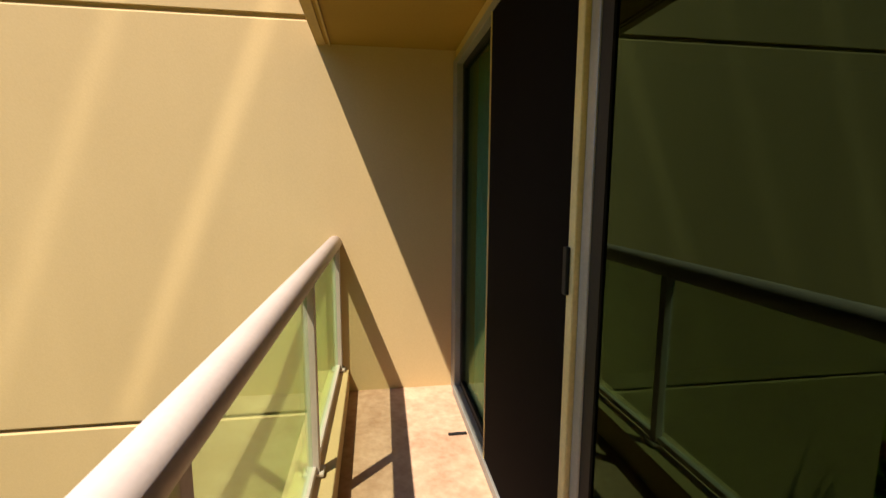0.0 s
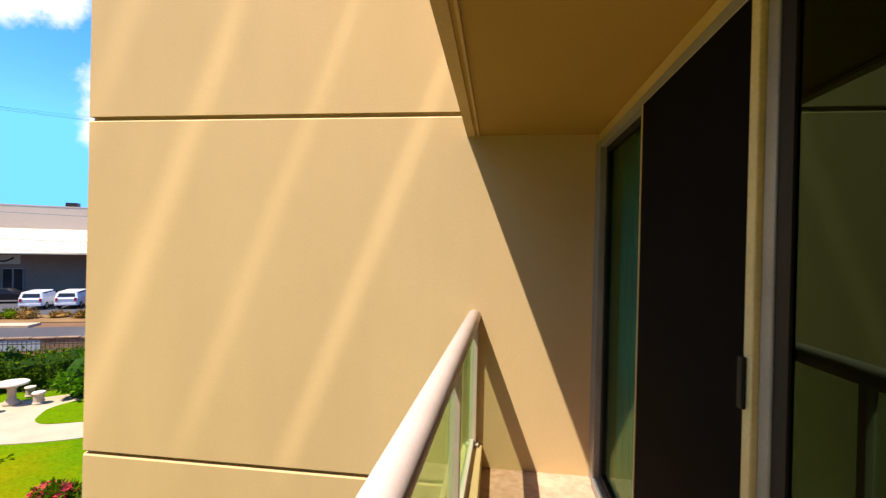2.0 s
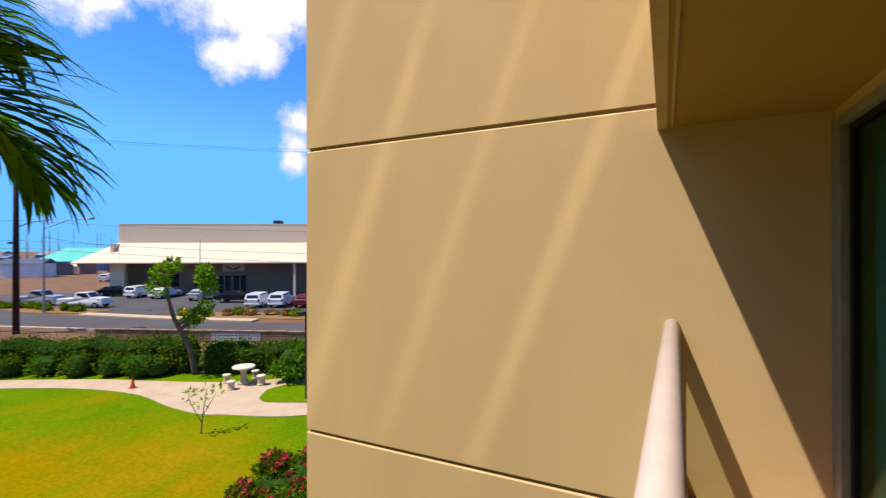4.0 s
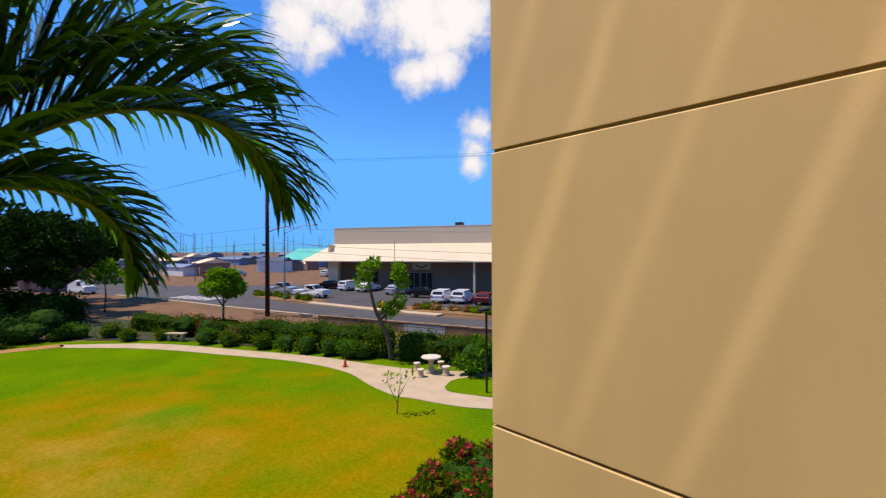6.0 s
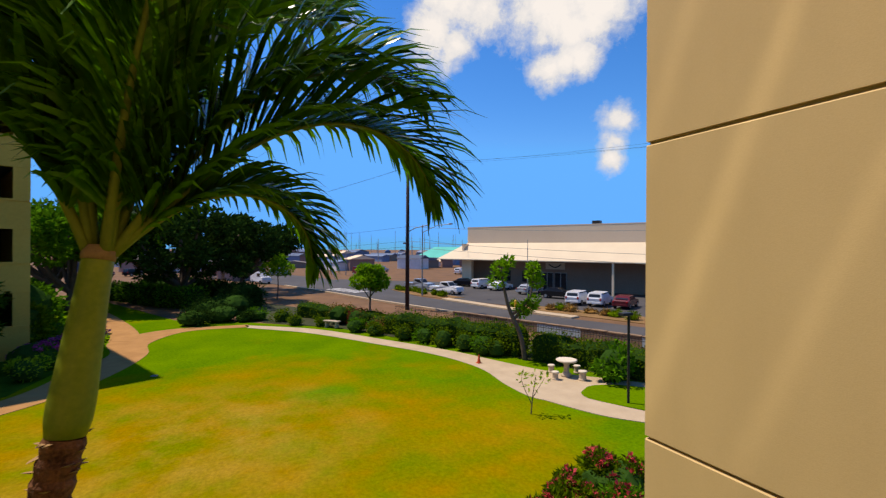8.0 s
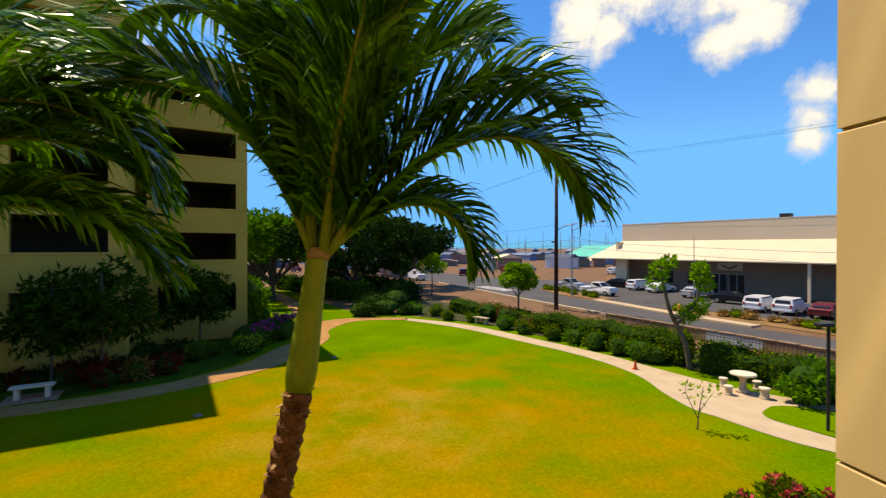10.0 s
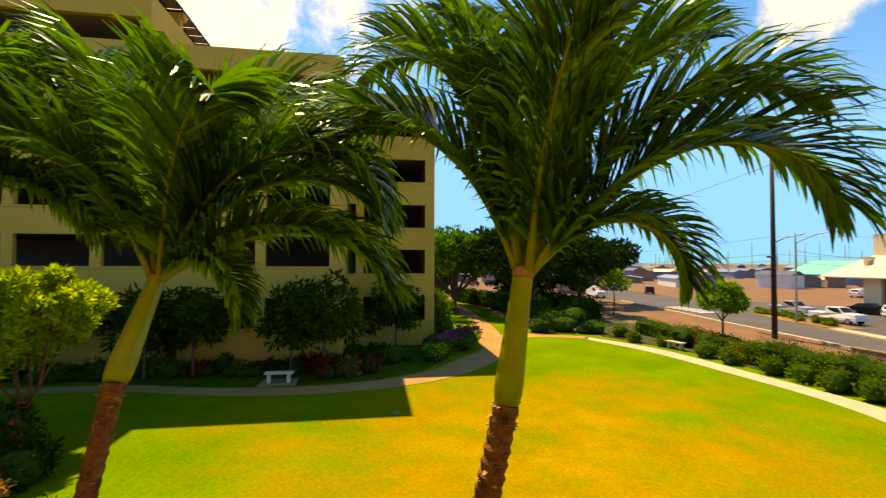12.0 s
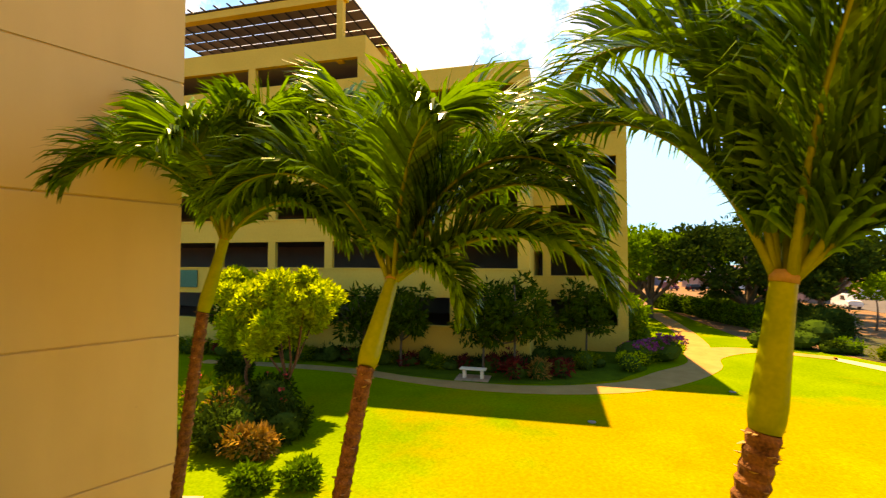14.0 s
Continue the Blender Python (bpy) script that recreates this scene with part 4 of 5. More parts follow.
def shrub(x, y, r, h, leafmat, seed, label, z=0.0, n=900, leaf=(0.13, 0.07), flower=None, flowers=0, core=LEAFDARK, name="shrub", cat="shrub", group=""):
    """A bushy shrub: dense core, leaves in clumps, and flower heads where it blooms."""
    rng = np.random.default_rng(seed)
    s = thing(name, Matrix.Translation((x, y, z)), label, cat, group)
    cs = []
    for k in range(9):
        a = rng.random() * 6.28
        d = rng.random() ** 0.5 * r * 0.62
        cs.append((math.cos(a) * d, math.sin(a) * d, h * (0.32 + 0.38 * rng.random()), min(r, h) * (0.38 + 0.16 * rng.random())))
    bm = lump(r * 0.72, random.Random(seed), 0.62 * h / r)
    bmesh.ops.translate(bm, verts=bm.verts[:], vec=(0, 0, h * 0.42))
    # added filler; the default dark leaf colour puts shade inside the shrub
    part("inner_growth", bm, core, s, "filler core inside the leaves")
    leafy("foliage", leaves(cs, n, 1.0, leaf[0], leaf[1], rng), leafmat, s)
    if flower:
        fc = []
        for k in range(flowers):
            c = cs[k % len(cs)]
            d = rng.normal(size=3)
            d[2] = abs(d[2]) + 0.4
            d /= np.linalg.norm(d)
            fc.append((c[0] + d[0] * c[3], c[1] + d[1] * c[3], c[2] + d[2] * c[3], 0.07))
        leafy("blossom", leaves(fc, flowers * 14, 1.0, 0.05 + 0.035 * r, 0.045 + 0.03 * r, rng, squash=0.6), flower, s, "clustered blossoms")
    return s


def tree(x, y, limbs, clumps, leafmat, seed, label, n=2200, leaf=(0.16, 0.09), trunk_r=0.09, bark=BARK, group="", squash=0.8, spread=1.0, up=0.3):
    """limbs: lists of points from the ground up; clumps: (x, y, z, radius) of foliage; all from the base."""
    rng = np.random.default_rng(seed)
    t = thing("tree", Matrix.Translation((x, y, 0)), label, "tree", group)
    for i, lb in enumerate(limbs):
        line = smooth_line(lb, 6)
        r0 = trunk_r if i == 0 else trunk_r * 0.6
        part("trunk" if i == 0 else "limb", tube(line, [r0 * (1 - 0.65 * k / len(line)) for k in range(len(line))], 8), bark, t, smooth=True)
    leafy("crown", leaves(clumps, n, spread, leaf[0], leaf[1], rng, up=up, squash=squash), leafmat, t)
    return t


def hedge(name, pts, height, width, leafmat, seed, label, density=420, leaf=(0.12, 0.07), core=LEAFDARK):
    """A clipped hedge along a line: solid dark filler core with a shell of leaves."""
    rng = np.random.default_rng(seed)
    line = smooth_line(pts, 8)
    vs, fs, cs = [], [], []
    for i, p in enumerate(line):
        d = np.array(line[min(i + 1, len(line) - 1)]) - np.array(line[max(i - 1, 0)])
        d = d / np.linalg.norm(d)
        s = np.array([-d[1], d[0]])
        w = width * 0.42 * (1 + 0.15 * math.sin(i * 1.7))
        hh = height * (0.86 + 0.07 * math.sin(i * 0.9) + 0.05 * math.sin(i * 2.3))
        for q, zz in ((1, 0.0), (1.05, hh * 0.8), (0.7, hh), (-0.7, hh), (-1.05, hh * 0.8), (-1, 0.0)):
            vs.append((p[0] + s[0] * w * q, p[1] + s[1] * w * q, zz))
        for q in (-0.8, 0, 0.8):
            for zz in (0.25, 0.55, 0.82):
                cs.append((p[0] + s[0] * w * q, p[1] + s[1] * w * q, hh * zz, height * 0.27))
    for i in range(len(line) - 1):
        for k in range(5):
            a = i * 6 + k
            fs.append((a, a + 6, a + 7, a + 1))
    fs += [(0, 1, 2, 3, 4, 5), tuple(range(len(vs) - 1, len(vs) - 7, -1))]
    # added filler core, its dark colour stands for the shade between leaves
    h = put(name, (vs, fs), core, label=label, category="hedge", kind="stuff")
    leafy("foliage", leaves(cs, int(density * len(line)), 1.0, leaf[0], leaf[1], rng), leafmat, h)
    return h


hedge("hedge", [(-26.6, 10.3), (-23.6, 12.2), (-20.6, 13.6), (-19.2, 14.2)], 1.55, 1.3, LEAF, 11, "clipped green boundary hedge", 420)
hedge("hedge", [(-18.4, 14.6), (-15.6, 15.9), (-12.0, 17.4), (-7.5, 19.4)], 1.35, 1.4, LEAF, 12, "clipped green boundary hedge behind the table", 520)
hedge("hedge", [(-37.5, 6.0), (-33.5, 8.2), (-30.0, 9.6), (-27.5, 10.4)], 1.2, 1.3, LEAF, 13, "loose green hedge along the fence", 300)
hedge("hedge", [(-64, -8), (-58, -4), (-51, -0.5), (-44, 2.5)], 2.2, 2.2, LEAFDARK, 14, "tall dark hedge at the garden's far end", 420, (0.26, 0.16))
hedge("hedge", [(-62, -18), (-52, -15.5), (-44, -13.5), (-38, -11.5)], 2.4, 2.4, LEAFFRESH, 15, "tall leafy hedge past the garage corner", 420, (0.26, 0.16))
hedge("hedge", [(-61, -13.5), (-55, -8.5), (-50, -5.5), (-46, -2.0)], 1.9, 2.0, LEAFFRESH, 16, "green hedge across the far lawn", 420, (0.24, 0.14))
k = 0
for x, y, r, h in ((-33.2, 4.9, 0.6, 0.8), (-32.0, 6.6, 0.55, 0.75), (-29.0, 8.1, 0.7, 0.9), (-27.4, 8.9, 0.6, 0.8), (-25.4, 10.1, 0.65, 0.95), (-24.1, 10.9, 0.7, 1.0), (-22.7, 11.4, 0.7, 1.05), (-21.4, 12.1, 0.7, 1.05), (-20.2, 12.5, 0.75, 1.1), (-19.6, 12.9, 0.6, 0.95), (-35.4, 4.2, 0.8, 0.9), (-36.5, 2.6, 0.9, 0.9)):
    k += 1
    shrub(x, y, r, h, LEAF if k % 3 else LEAFFRESH, 30 + k, "small rounded green shrub before the hedge", n=650, leaf=(0.16, 0.06), group="shrubs along the hedge", name="rounded_shrub")
shrub(-30.6, 8.7, 1.0, 1.35, LEAFRED, 51, "red-leaved shrub in the hedge bed", n=700)
shrub(-32.6, 7.9, 1.1, 1.5, LEAFBRONZE, 52, "reddish-brown shrub in the hedge bed", n=600)
shrub(-28.4, 9.3, 0.8, 1.0, LEAFBRONZE, 53, "brownish low shrub by the fence", n=600)
rv = random.Random(77)
for i in range(22):
    if i < 10:
        x, y, mt, lb = -56 + 1.1 * i + rv.uniform(-0.3, 0.3), 20.6 + 0.2 * i + rv.uniform(-0.4, 0.5), LEAF, "low yellow-green grass tussock on the verge"
    else:
        x, y = -35.4 + 1.25 * (i - 10) + rv.uniform(-0.4, 0.4), 24.9 + 0.5 * (i - 10) + rv.uniform(-0.3, 1.0)
        mt, lb = rv.choice(((LEAFBRONZE, "dry brown tussock on the verge"), (LEAF, "low green tussock on the verge"), (LEAFBRONZE, "dry brown tussock on the verge")))
    shrub(x, y, rv.uniform(0.45, 0.85), rv.uniform(0.3, 0.6), mt, 500 + i, lb, z=0.05, n=320, leaf=(0.26, 0.06), core=mt, group="verge tussocks", name="grass_tussock")
shrub(-13.9, 15.0, 0.85, 1.6, LEAFFRESH, 54, "fresh green large-leaved bush beside the path", n=800, leaf=(0.26, 0.13))
for i, (x, y, r, h) in enumerate(((-37.0, 0.2, 1.5, 1.3), (-36.0, -1.6, 1.3, 1.2), (-39.0, -0.6, 1.6, 1.6), (-41.5, 1.0, 1.7, 1.7), (-45, 0.5, 1.8, 1.6), (-36.4, 1.7, 0.9, 0.7))):
    shrub(x, y, r, h, LEAFDARK, 60 + i, "dark green clipped bush in tree shade", n=1000, leaf=(0.17, 0.1), group="dark bushes at the far end", name="dark_bush")
shrub(-25.6, -6.9, 1.25, 1.35, LEAF, 70, "bougainvillea bush covered in magenta bracts", n=1200, flower=MAGENTA, flowers=90)
shrub(-27.4, -5.9, 1.35, 1.45, LEAF, 71, "bougainvillea bush covered in magenta bracts", n=1200, flower=MAGENTA, flowers=110)
shrub(-23.6, -6.6, 0.75, 1.05, LEAFLIME, 72, "yellow-green rounded bush in the bed", n=800)
for i, (x, y, r, h) in enumerate(((-7.6, 8.5, 0.95, 0.75), (-6.4, 7.6, 0.95, 0.7), (-7.7, 7.4, 0.85, 0.55), (-5.6, 6.7, 0.9, 0.7), (-7.3, 6.6, 0.6, 0.45))):
    shrub(x, y, r, h, LEAFFRESH if i % 2 else LEAF, 80 + i, "ixora bush with coral red flower heads", n=3200, leaf=(0.13, 0.055), flower=FLOWER, flowers=34, group="ixora bushes", name="ixora_bush")

# young trees on the lawn edge
tree(-18.4, 13.8, [[(0, 0, 0), (-0.1, -0.2, 1.2), (-0.35, -0.7, 2.5), (-0.45, -0.95, 3.6), (-0.5, -1.1, 4.5)], [(-0.3, -0.6, 2.2), (0.1, 0.1, 2.9), (0.18, 0.3, 3.8), (0.2, 0.4, 4.6)], [(-0.25, -0.5, 2.0), (0.0, -0.1, 2.5), (0.2, 0.4, 2.8)]],
     [(-0.5, -1.1, 4.5, 0.42), (-0.6, -1.25, 3.9, 0.45), (-0.3, -0.8, 4.8, 0.3), (0.2, 0.33, 4.2, 0.36), (0.25, 0.5, 3.8, 0.32), (0.12, 0.35, 4.55, 0.28), (0.05, 0.1, 2.6, 0.36), (0.15, 0.35, 2.9, 0.34), (-0.1, -0.2, 2.4, 0.3)],
     LEAFBRIGHT, 91, "young leaning tree with sparse bright leaf clumps", n=1500, leaf=(0.19, 0.09), trunk_r=0.13)
tree(-31.0, 9.6, [[(0, 0, 0), (0.05, 0, 1.2), (0, 0.05, 2.4), (0.1, 0.0, 3.2)], [(0, 0, 1.9), (-0.4, -0.5, 2.8)], [(0, 0, 2.0), (0.4, 0.6, 2.9)]],
     [(0, 0, 3.4, 0.8), (-0.3, -0.7, 3.1, 0.6), (0.3, 0.75, 3.1, 0.6), (-0.1, -0.3, 3.9, 0.55), (0.2, 0.4, 3.8, 0.55), (0.4, -0.2, 3.2, 0.6), (-0.4, 0.5, 2.8, 0.5)],
     LEAFBRIGHT, 92, "small round-headed tree with bright green crown", n=4600, leaf=(0.2, 0.11))
tree(-50.7, 5.2, [[(0, 0, 0), (0, 0.1, 1.5), (0, 0, 3)]], [(0, 0, 3.4, 1.0), (0.4, 0.9, 3.2, 0.8), (-0.3, -0.9, 3.2, 0.8), (0, 0.2, 4.2, 0.7)],
     LEAFBRIGHT, 93, "small round-headed tree beside the road", n=1100, leaf=(0.3, 0.16))
tree(-12.3, 9.7, [[(0, 0, 0), (0.02, 0.05, 0.6), (0.05, 0.15, 1.3)], [(0, 0.02, 0.35), (-0.12, -0.25, 1.0), (-0.12, -0.3, 1.3)], [(0, 0.03, 0.5), (0.18, 0.4, 1.2)]],
     [(0.05, 0.15, 1.3, 0.16), (-0.12, -0.3, 1.25, 0.16), (0.18, 0.42, 1.2, 0.16), (0, 0, 0.95, 0.2)], LEAFLIME, 94, "thin sapling with a few pale leaves", n=60, leaf=(0.15, 0.06), trunk_r=0.022)
# spreading shade trees at the far end
rs = random.Random(4)
for x, y, R, zc, seed, lb in ((-50, -3.6, 7.8, 6.2, 95, "broad dark-crowned shade tree"), (-48, -11.5, 6.0, 6.0, 96, "spreading shade tree with sunlit crown"), (-62, 2.0, 6.5, 6.2, 97, "broad dark-crowned shade tree behind the hedge"), (-56, -15.0, 6.0, 6.6, 89, "leafy green tree past the garage corner")):
    cl = []
    for i in range(64):
        a, d = rs.uniform(0, 6.28), R * rs.random() ** 0.5
        cl.append((math.cos(a) * d, math.sin(a) * d, zc + rs.uniform(-3.4 if seed in (95, 97) else -1.8, 2.6) * math.sqrt(1.05 - (d / R) ** 2), R * rs.uniform(0.11, 0.21)))
    lim = [[(0, 0, 0), (0.2, 0.1, 1.5), (0.1, 0.3, 3), (0, 0, zc)]] + [[(0.1, 0.1, 1.6), (c[0] * 0.5, c[1] * 0.5, zc * 0.6), (c[0] * 0.9, c[1] * 0.9, c[2])] for c in cl[:9]]
    tree(x, y, lim, cl, LEAFDARK if seed in (95, 97) else LEAFFRESH, seed, lb, n=15000 if seed in (95, 97) else 11000, leaf=(0.46, 0.26), trunk_r=0.35, squash=0.7)
shrub(-31.5, -9.6, 1.6, 3.0, LEAF, 98, "leafy tall shrub at the garage corner", n=1500, leaf=(0.3, 0.16))
shrub(-35.0, -10.2, 1.8, 3.6, LEAFFRESH, 99, "leafy tall shrub at the garage corner", n=1500, leaf=(0.3, 0.16))
shrub(-33.0, -8.6, 1.1, 1.4, LEAFFRESH, 100, "low green shrub near the garage corner", n=900, leaf=(0.3, 0.1))


def bed(s, out):
    """A place in the bed: metres along the garage front and out from it."""
    return -21.4 + 0.407 * s + 0.914 * out, -11.07 - 0.914 * s + 0.407 * out


for i, (s, out, h) in enumerate(((0.6, 2.4, 4.9), (2.2, 1.8, 4.3), (6.6, 1.7, 3.9), (8.6, 1.9, 4.1), (13.0, 1.7, 4.0), (15.6, 1.7, 4.2), (-3.0, -2.6, 4.2))):
    x, y = bed(s, out)
    rr = random.Random(200 + i)
    cl = [(rr.uniform(-1.3, 1.3), rr.uniform(-1.3, 1.3), h * rr.uniform(0.42, 0.98), rr.uniform(0.45, 0.75)) for _ in range(13)]
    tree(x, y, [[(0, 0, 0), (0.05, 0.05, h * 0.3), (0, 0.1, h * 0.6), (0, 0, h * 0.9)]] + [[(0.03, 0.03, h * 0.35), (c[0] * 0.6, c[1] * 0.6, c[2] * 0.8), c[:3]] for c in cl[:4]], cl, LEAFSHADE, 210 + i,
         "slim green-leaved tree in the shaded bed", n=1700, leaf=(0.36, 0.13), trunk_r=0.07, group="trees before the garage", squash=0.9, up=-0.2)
rb = random.Random(9)
for i in range(40):
    s = -3.5 + i * 0.75
    out = rb.uniform(0.9, 1.8) if s > 0.5 else rb.uniform(-2.5, 1.2)
    x, y = bed(s, out)
    mt, lb = rb.choice(((LEAFDARK, "dark low shrub in the shaded bed"), (LEAF, "green low shrub in the shaded bed"), (LEAF, "green low shrub in the shaded bed"), (LEAFRED, "red-leaved shrub in the shaded bed")))
    shrub(x, y, rb.uniform(0.45, 0.8), rb.uniform(0.5, 1.1), mt, 300 + i, lb, n=420, leaf=(0.2, 0.07), group="shrubs before the garage", name="bed_shrub")
for i, (x, y, mt, lb) in enumerate(((-18.6, -10.4, LEAFRED, "deep red cordyline by the path"), (-19.4, -9.6, LEAFBRONZE, "pale bronze croton by the path"), (-20.3, -8.9, LEAFRED, "deep red cordyline by the path"))):
    shrub(x, y, 0.55, 0.95, mt, 340 + i, lb, n=420, leaf=(0.3, 0.07), name="cordyline")

# lime-leaved plumeria trees and the near border
for i, (x, y) in enumerate(((-9.35, -14.7), (-9.6, -17.9))):
    rr = random.Random(400 + i)
    cl = []
    for _ in range(30):
        a, d = rr.uniform(0, 6.28), 1.5 * rr.random() ** 0.5
        cl.append((math.cos(a) * d, math.sin(a) * d, 2.75 + rr.uniform(-0.3, 2.45) * math.sqrt(1 - (d / 1.9) ** 2), rr.uniform(0.34, 0.5)))
    tree(x, y, [[(0, 0, 0), (0.12, -0.1, 0.9), (0.0, 0.1, 1.8), (0.1, 0.0, 3.2)]] + [[(0.05, 0, 1.1), (c[0] * 0.5, c[1] * 0.5, 2.2), (c[0] * 0.9, c[1] * 0.9, c[2])] for c in cl[:6]], cl, LEAFLIME, 410 + i,
         "plumeria tree with a dense lime-yellow crown", n=13000, leaf=(0.23, 0.10), trunk_r=0.08, bark=PALMBARK, group="plumeria trees", squash=0.85, up=0.3)
for i, (x, y, r, h, mt, lb, fl) in enumerate(((-6.7, -15.0, 1.2, 1.6, LEAF, "dark green bush with red flowers", FLOWER), (-6.4, -13.2, 1.1, 1.3, LEAFDARK, "dark green bush in the border", None), (-8.6, -14.6, 1.0, 1.5, LEAFDARK, "dark bush with red leaves", FLOWER),
                                              (-6.3, -12.0, 0.75, 0.95, LEAFBRONZE, "bronze and cream croton", None), (-6.9, -14.2, 0.8, 1.6, LEAFBRONZE, "bronze-tipped croton in the border", None), (-7.7, -12.4, 0.8, 1.1, LEAFDARK, "dark green bush in the border", None), (-5.5, -10.3, 0.42, 0.55, LEAFFRESH, "grassy green tuft by the walk", None),
                                              (-6.3, -9.5, 0.45, 0.6, LEAFFRESH, "grassy green tuft by the lawn", None), (-4.9, -14.2, 1.1, 1.3, LEAF, "leafy bush beside the wall", FLOWER), (-9.9, -19.8, 0.8, 1.3, LEAFDARK, "dark rounded bush under the tree", None), (-4.6, -17.5, 1.5, 1.9, LEAF, "large leafy bush beside the wall", None))):
    shrub(x, y, r, h, mt, 430 + i, lb, n=1500, leaf=(0.2, 0.08), flower=fl, flowers=8 if fl else 0, group="border by the wall", name="border_bush")


# ---- garden furniture ----
def bench(x, y, ang, label, m1):
    b = thing("garden_bench", Matrix.Translation((x, y, 0.04)) @ Matrix.Rotation(radians(ang), 4, "Z"), label, "bench", "garden benches")
    part("seat", box(-0.62, 0.62, -0.2, 0.2, 0.40, 0.48, 0.02), m1, b)
    for s in (-0.42, 0.42):
        part("leg", box(s - 0.07, s + 0.07, -0.15, 0.15, 0, 0.40, 0.02), m1, b)


bench(-17.45, -12.0, 114, "white cast concrete bench on a paved pad", WHITECON)
bench(-31.1, 7.0, 40, "beige cast concrete bench beside the path", STOOLCON)
pad = thing("paver_pad", Matrix.Translation((-17.2, -11.9, 0.0)) @ Matrix.Rotation(radians(114), 4, "Z"), "square pad of red clay pavers", "paving")
pm = mesh_of("paver", *(lambda b: ([v.co[:] for v in b.verts], [[v.index for v in f.verts] for f in b.faces]))(box(-0.19, 0.19, -0.19, 0.19, 0, 0.06)), PAVER)
for i in range(3):
    for j in range(4):
        o = new("paver", pm)
        o.parent = pad
        o.location = (-0.6 + 0.4 * j, -0.1 + 0.4 * i, 0)

tab = thing("picnic_table", Matrix.Translation((-15.3, 13.72, 0.036)) @ Matrix.Diagonal((0.85, 0.85, 0.95, 1)), "round white concrete table on a pedestal", "table")
part("tabletop", lathe([(0.40, 0.66), (0.50, 0.68), (0.52, 0.72), (0.50, 0.75)], 28), WHITECON, tab, smooth=False)
part("pedestal", lathe([(0.28, 0), (0.26, 0.08), (0.13, 0.2), (0.13, 0.5), (0.26, 0.66)], 20), STOOLCON, tab, "beige waisted pedestal", smooth=True)
st0 = None
for a in (15, 105, 195, 285):
    m = Matrix.Translation((-15.3 + 0.78 * math.cos(radians(a)), 13.72 + 0.78 * math.sin(radians(a)), 0.036)) @ Matrix.Scale(0.86, 4)
    if st0 is None:
        st0 = thing("stool", m, "beige concrete drum stool at the round table", "stool", "stools round the table")
        part("drum", lathe([(0.19, 0), (0.20, 0.04), (0.165, 0.1), (0.165, 0.32), (0.20, 0.38)], 18), STOOLCON, st0)
        part("seat", lathe([(0.205, 0.38), (0.215, 0.41), (0.2, 0.45)], 18), WHITECON, st0)
    else:
        copy_thing(st0, m)
cone = thing("traffic_cone", Matrix.Translation((-18.75, 11.42, 0.036)) @ Matrix.Scale(0.78, 4), "small orange traffic cone at the path edge", "cone")
part("base", box(-0.15, 0.15, -0.15, 0.15, 0, 0.03, 0.01), ORANGE, cone)
part("body", lathe([(0.12, 0.03), (0.105, 0.09), (0.03, 0.47), (0.02, 0.5)], 16), ORANGE, cone, smooth=True)
part("collar", lathe([(0.082, 0.2), (0.058, 0.31)], 16), WHITECON, cone, "pale reflective collar")
lam = thing("garden_lamp", Matrix.Translation((-11.7, 13.4, 0.055)), "black garden lamp post with a flat head", "lamp")
part("post", tube([(0, 0, 0), (0, 0, 3.1)], 0.045, 10), DARKSTEEL, lam)
part("head", box(-0.16, 0.10, -0.34, 0.12, 3.06, 3.16, 0.02), DARKSTEEL, lam)
for x, y in ((-24.6, -4.0), (-17.3, -7.4)):
    put("sprinkler_box", lathe([(0.14, 0.02), (0.14, 0.045), (0.11, 0.055)], 14), DARKCON, label="dark round sprinkler cover in the grass", category="cover").location = (x + 2.2, y + 1.9, 0)

# fence and low wall by the road
fe = thing("picket_fence", None, "black steel picket fence behind the hedge", "fence")
fa, fb = Vector((-33.0, 12.2, 0)), Vector((-10.0, 20.8, 0))
pk = mesh_of("picket", *tube([(0, 0, 0), (0, 0, 1.15)], 0.011, 4), DARKSTEEL)
for i in range(150):
    o = new("picket", pk)
    o.parent = fe
    o.location = fa.lerp(fb, i / 149)
for z in (0.15, 1.02):
    part("rail", tube([fa + Vector((0, 0, z)), fb + Vector((0, 0, z))], 0.02, 5), DARKSTEEL, fe)
wallm = Matrix.Translation((-31, 16.2, 0)) @ Matrix.Rotation(math.atan2(8.2, 21), 4, "Z")
rw = thing("roadside_wall", wallm, "low mottled rubble wall along the road", "wall")
part("masonry", boxes([(0, 24, -0.12, 0.12, 0, 0.62)], 0.02), TANWALL, rw)
for i in range(24):
    part("cap_stone", box(i + 0.02, i + 0.98, -0.16, 0.16, 0.62 + 0.01 * (i % 3), 0.70 + 0.012 * (i % 2), 0.015), TANWALL, rw)
part("painted_patch", box(7.4, 10.4, -0.128, -0.12, 0.1, 0.6), MURAL, rw, "faded pale blue painted patch")
part("painted_patch", box(14.0, 16.2, -0.128, -0.12, 0.1, 0.6), MURAL, rw, "faded pale blue painted patch")

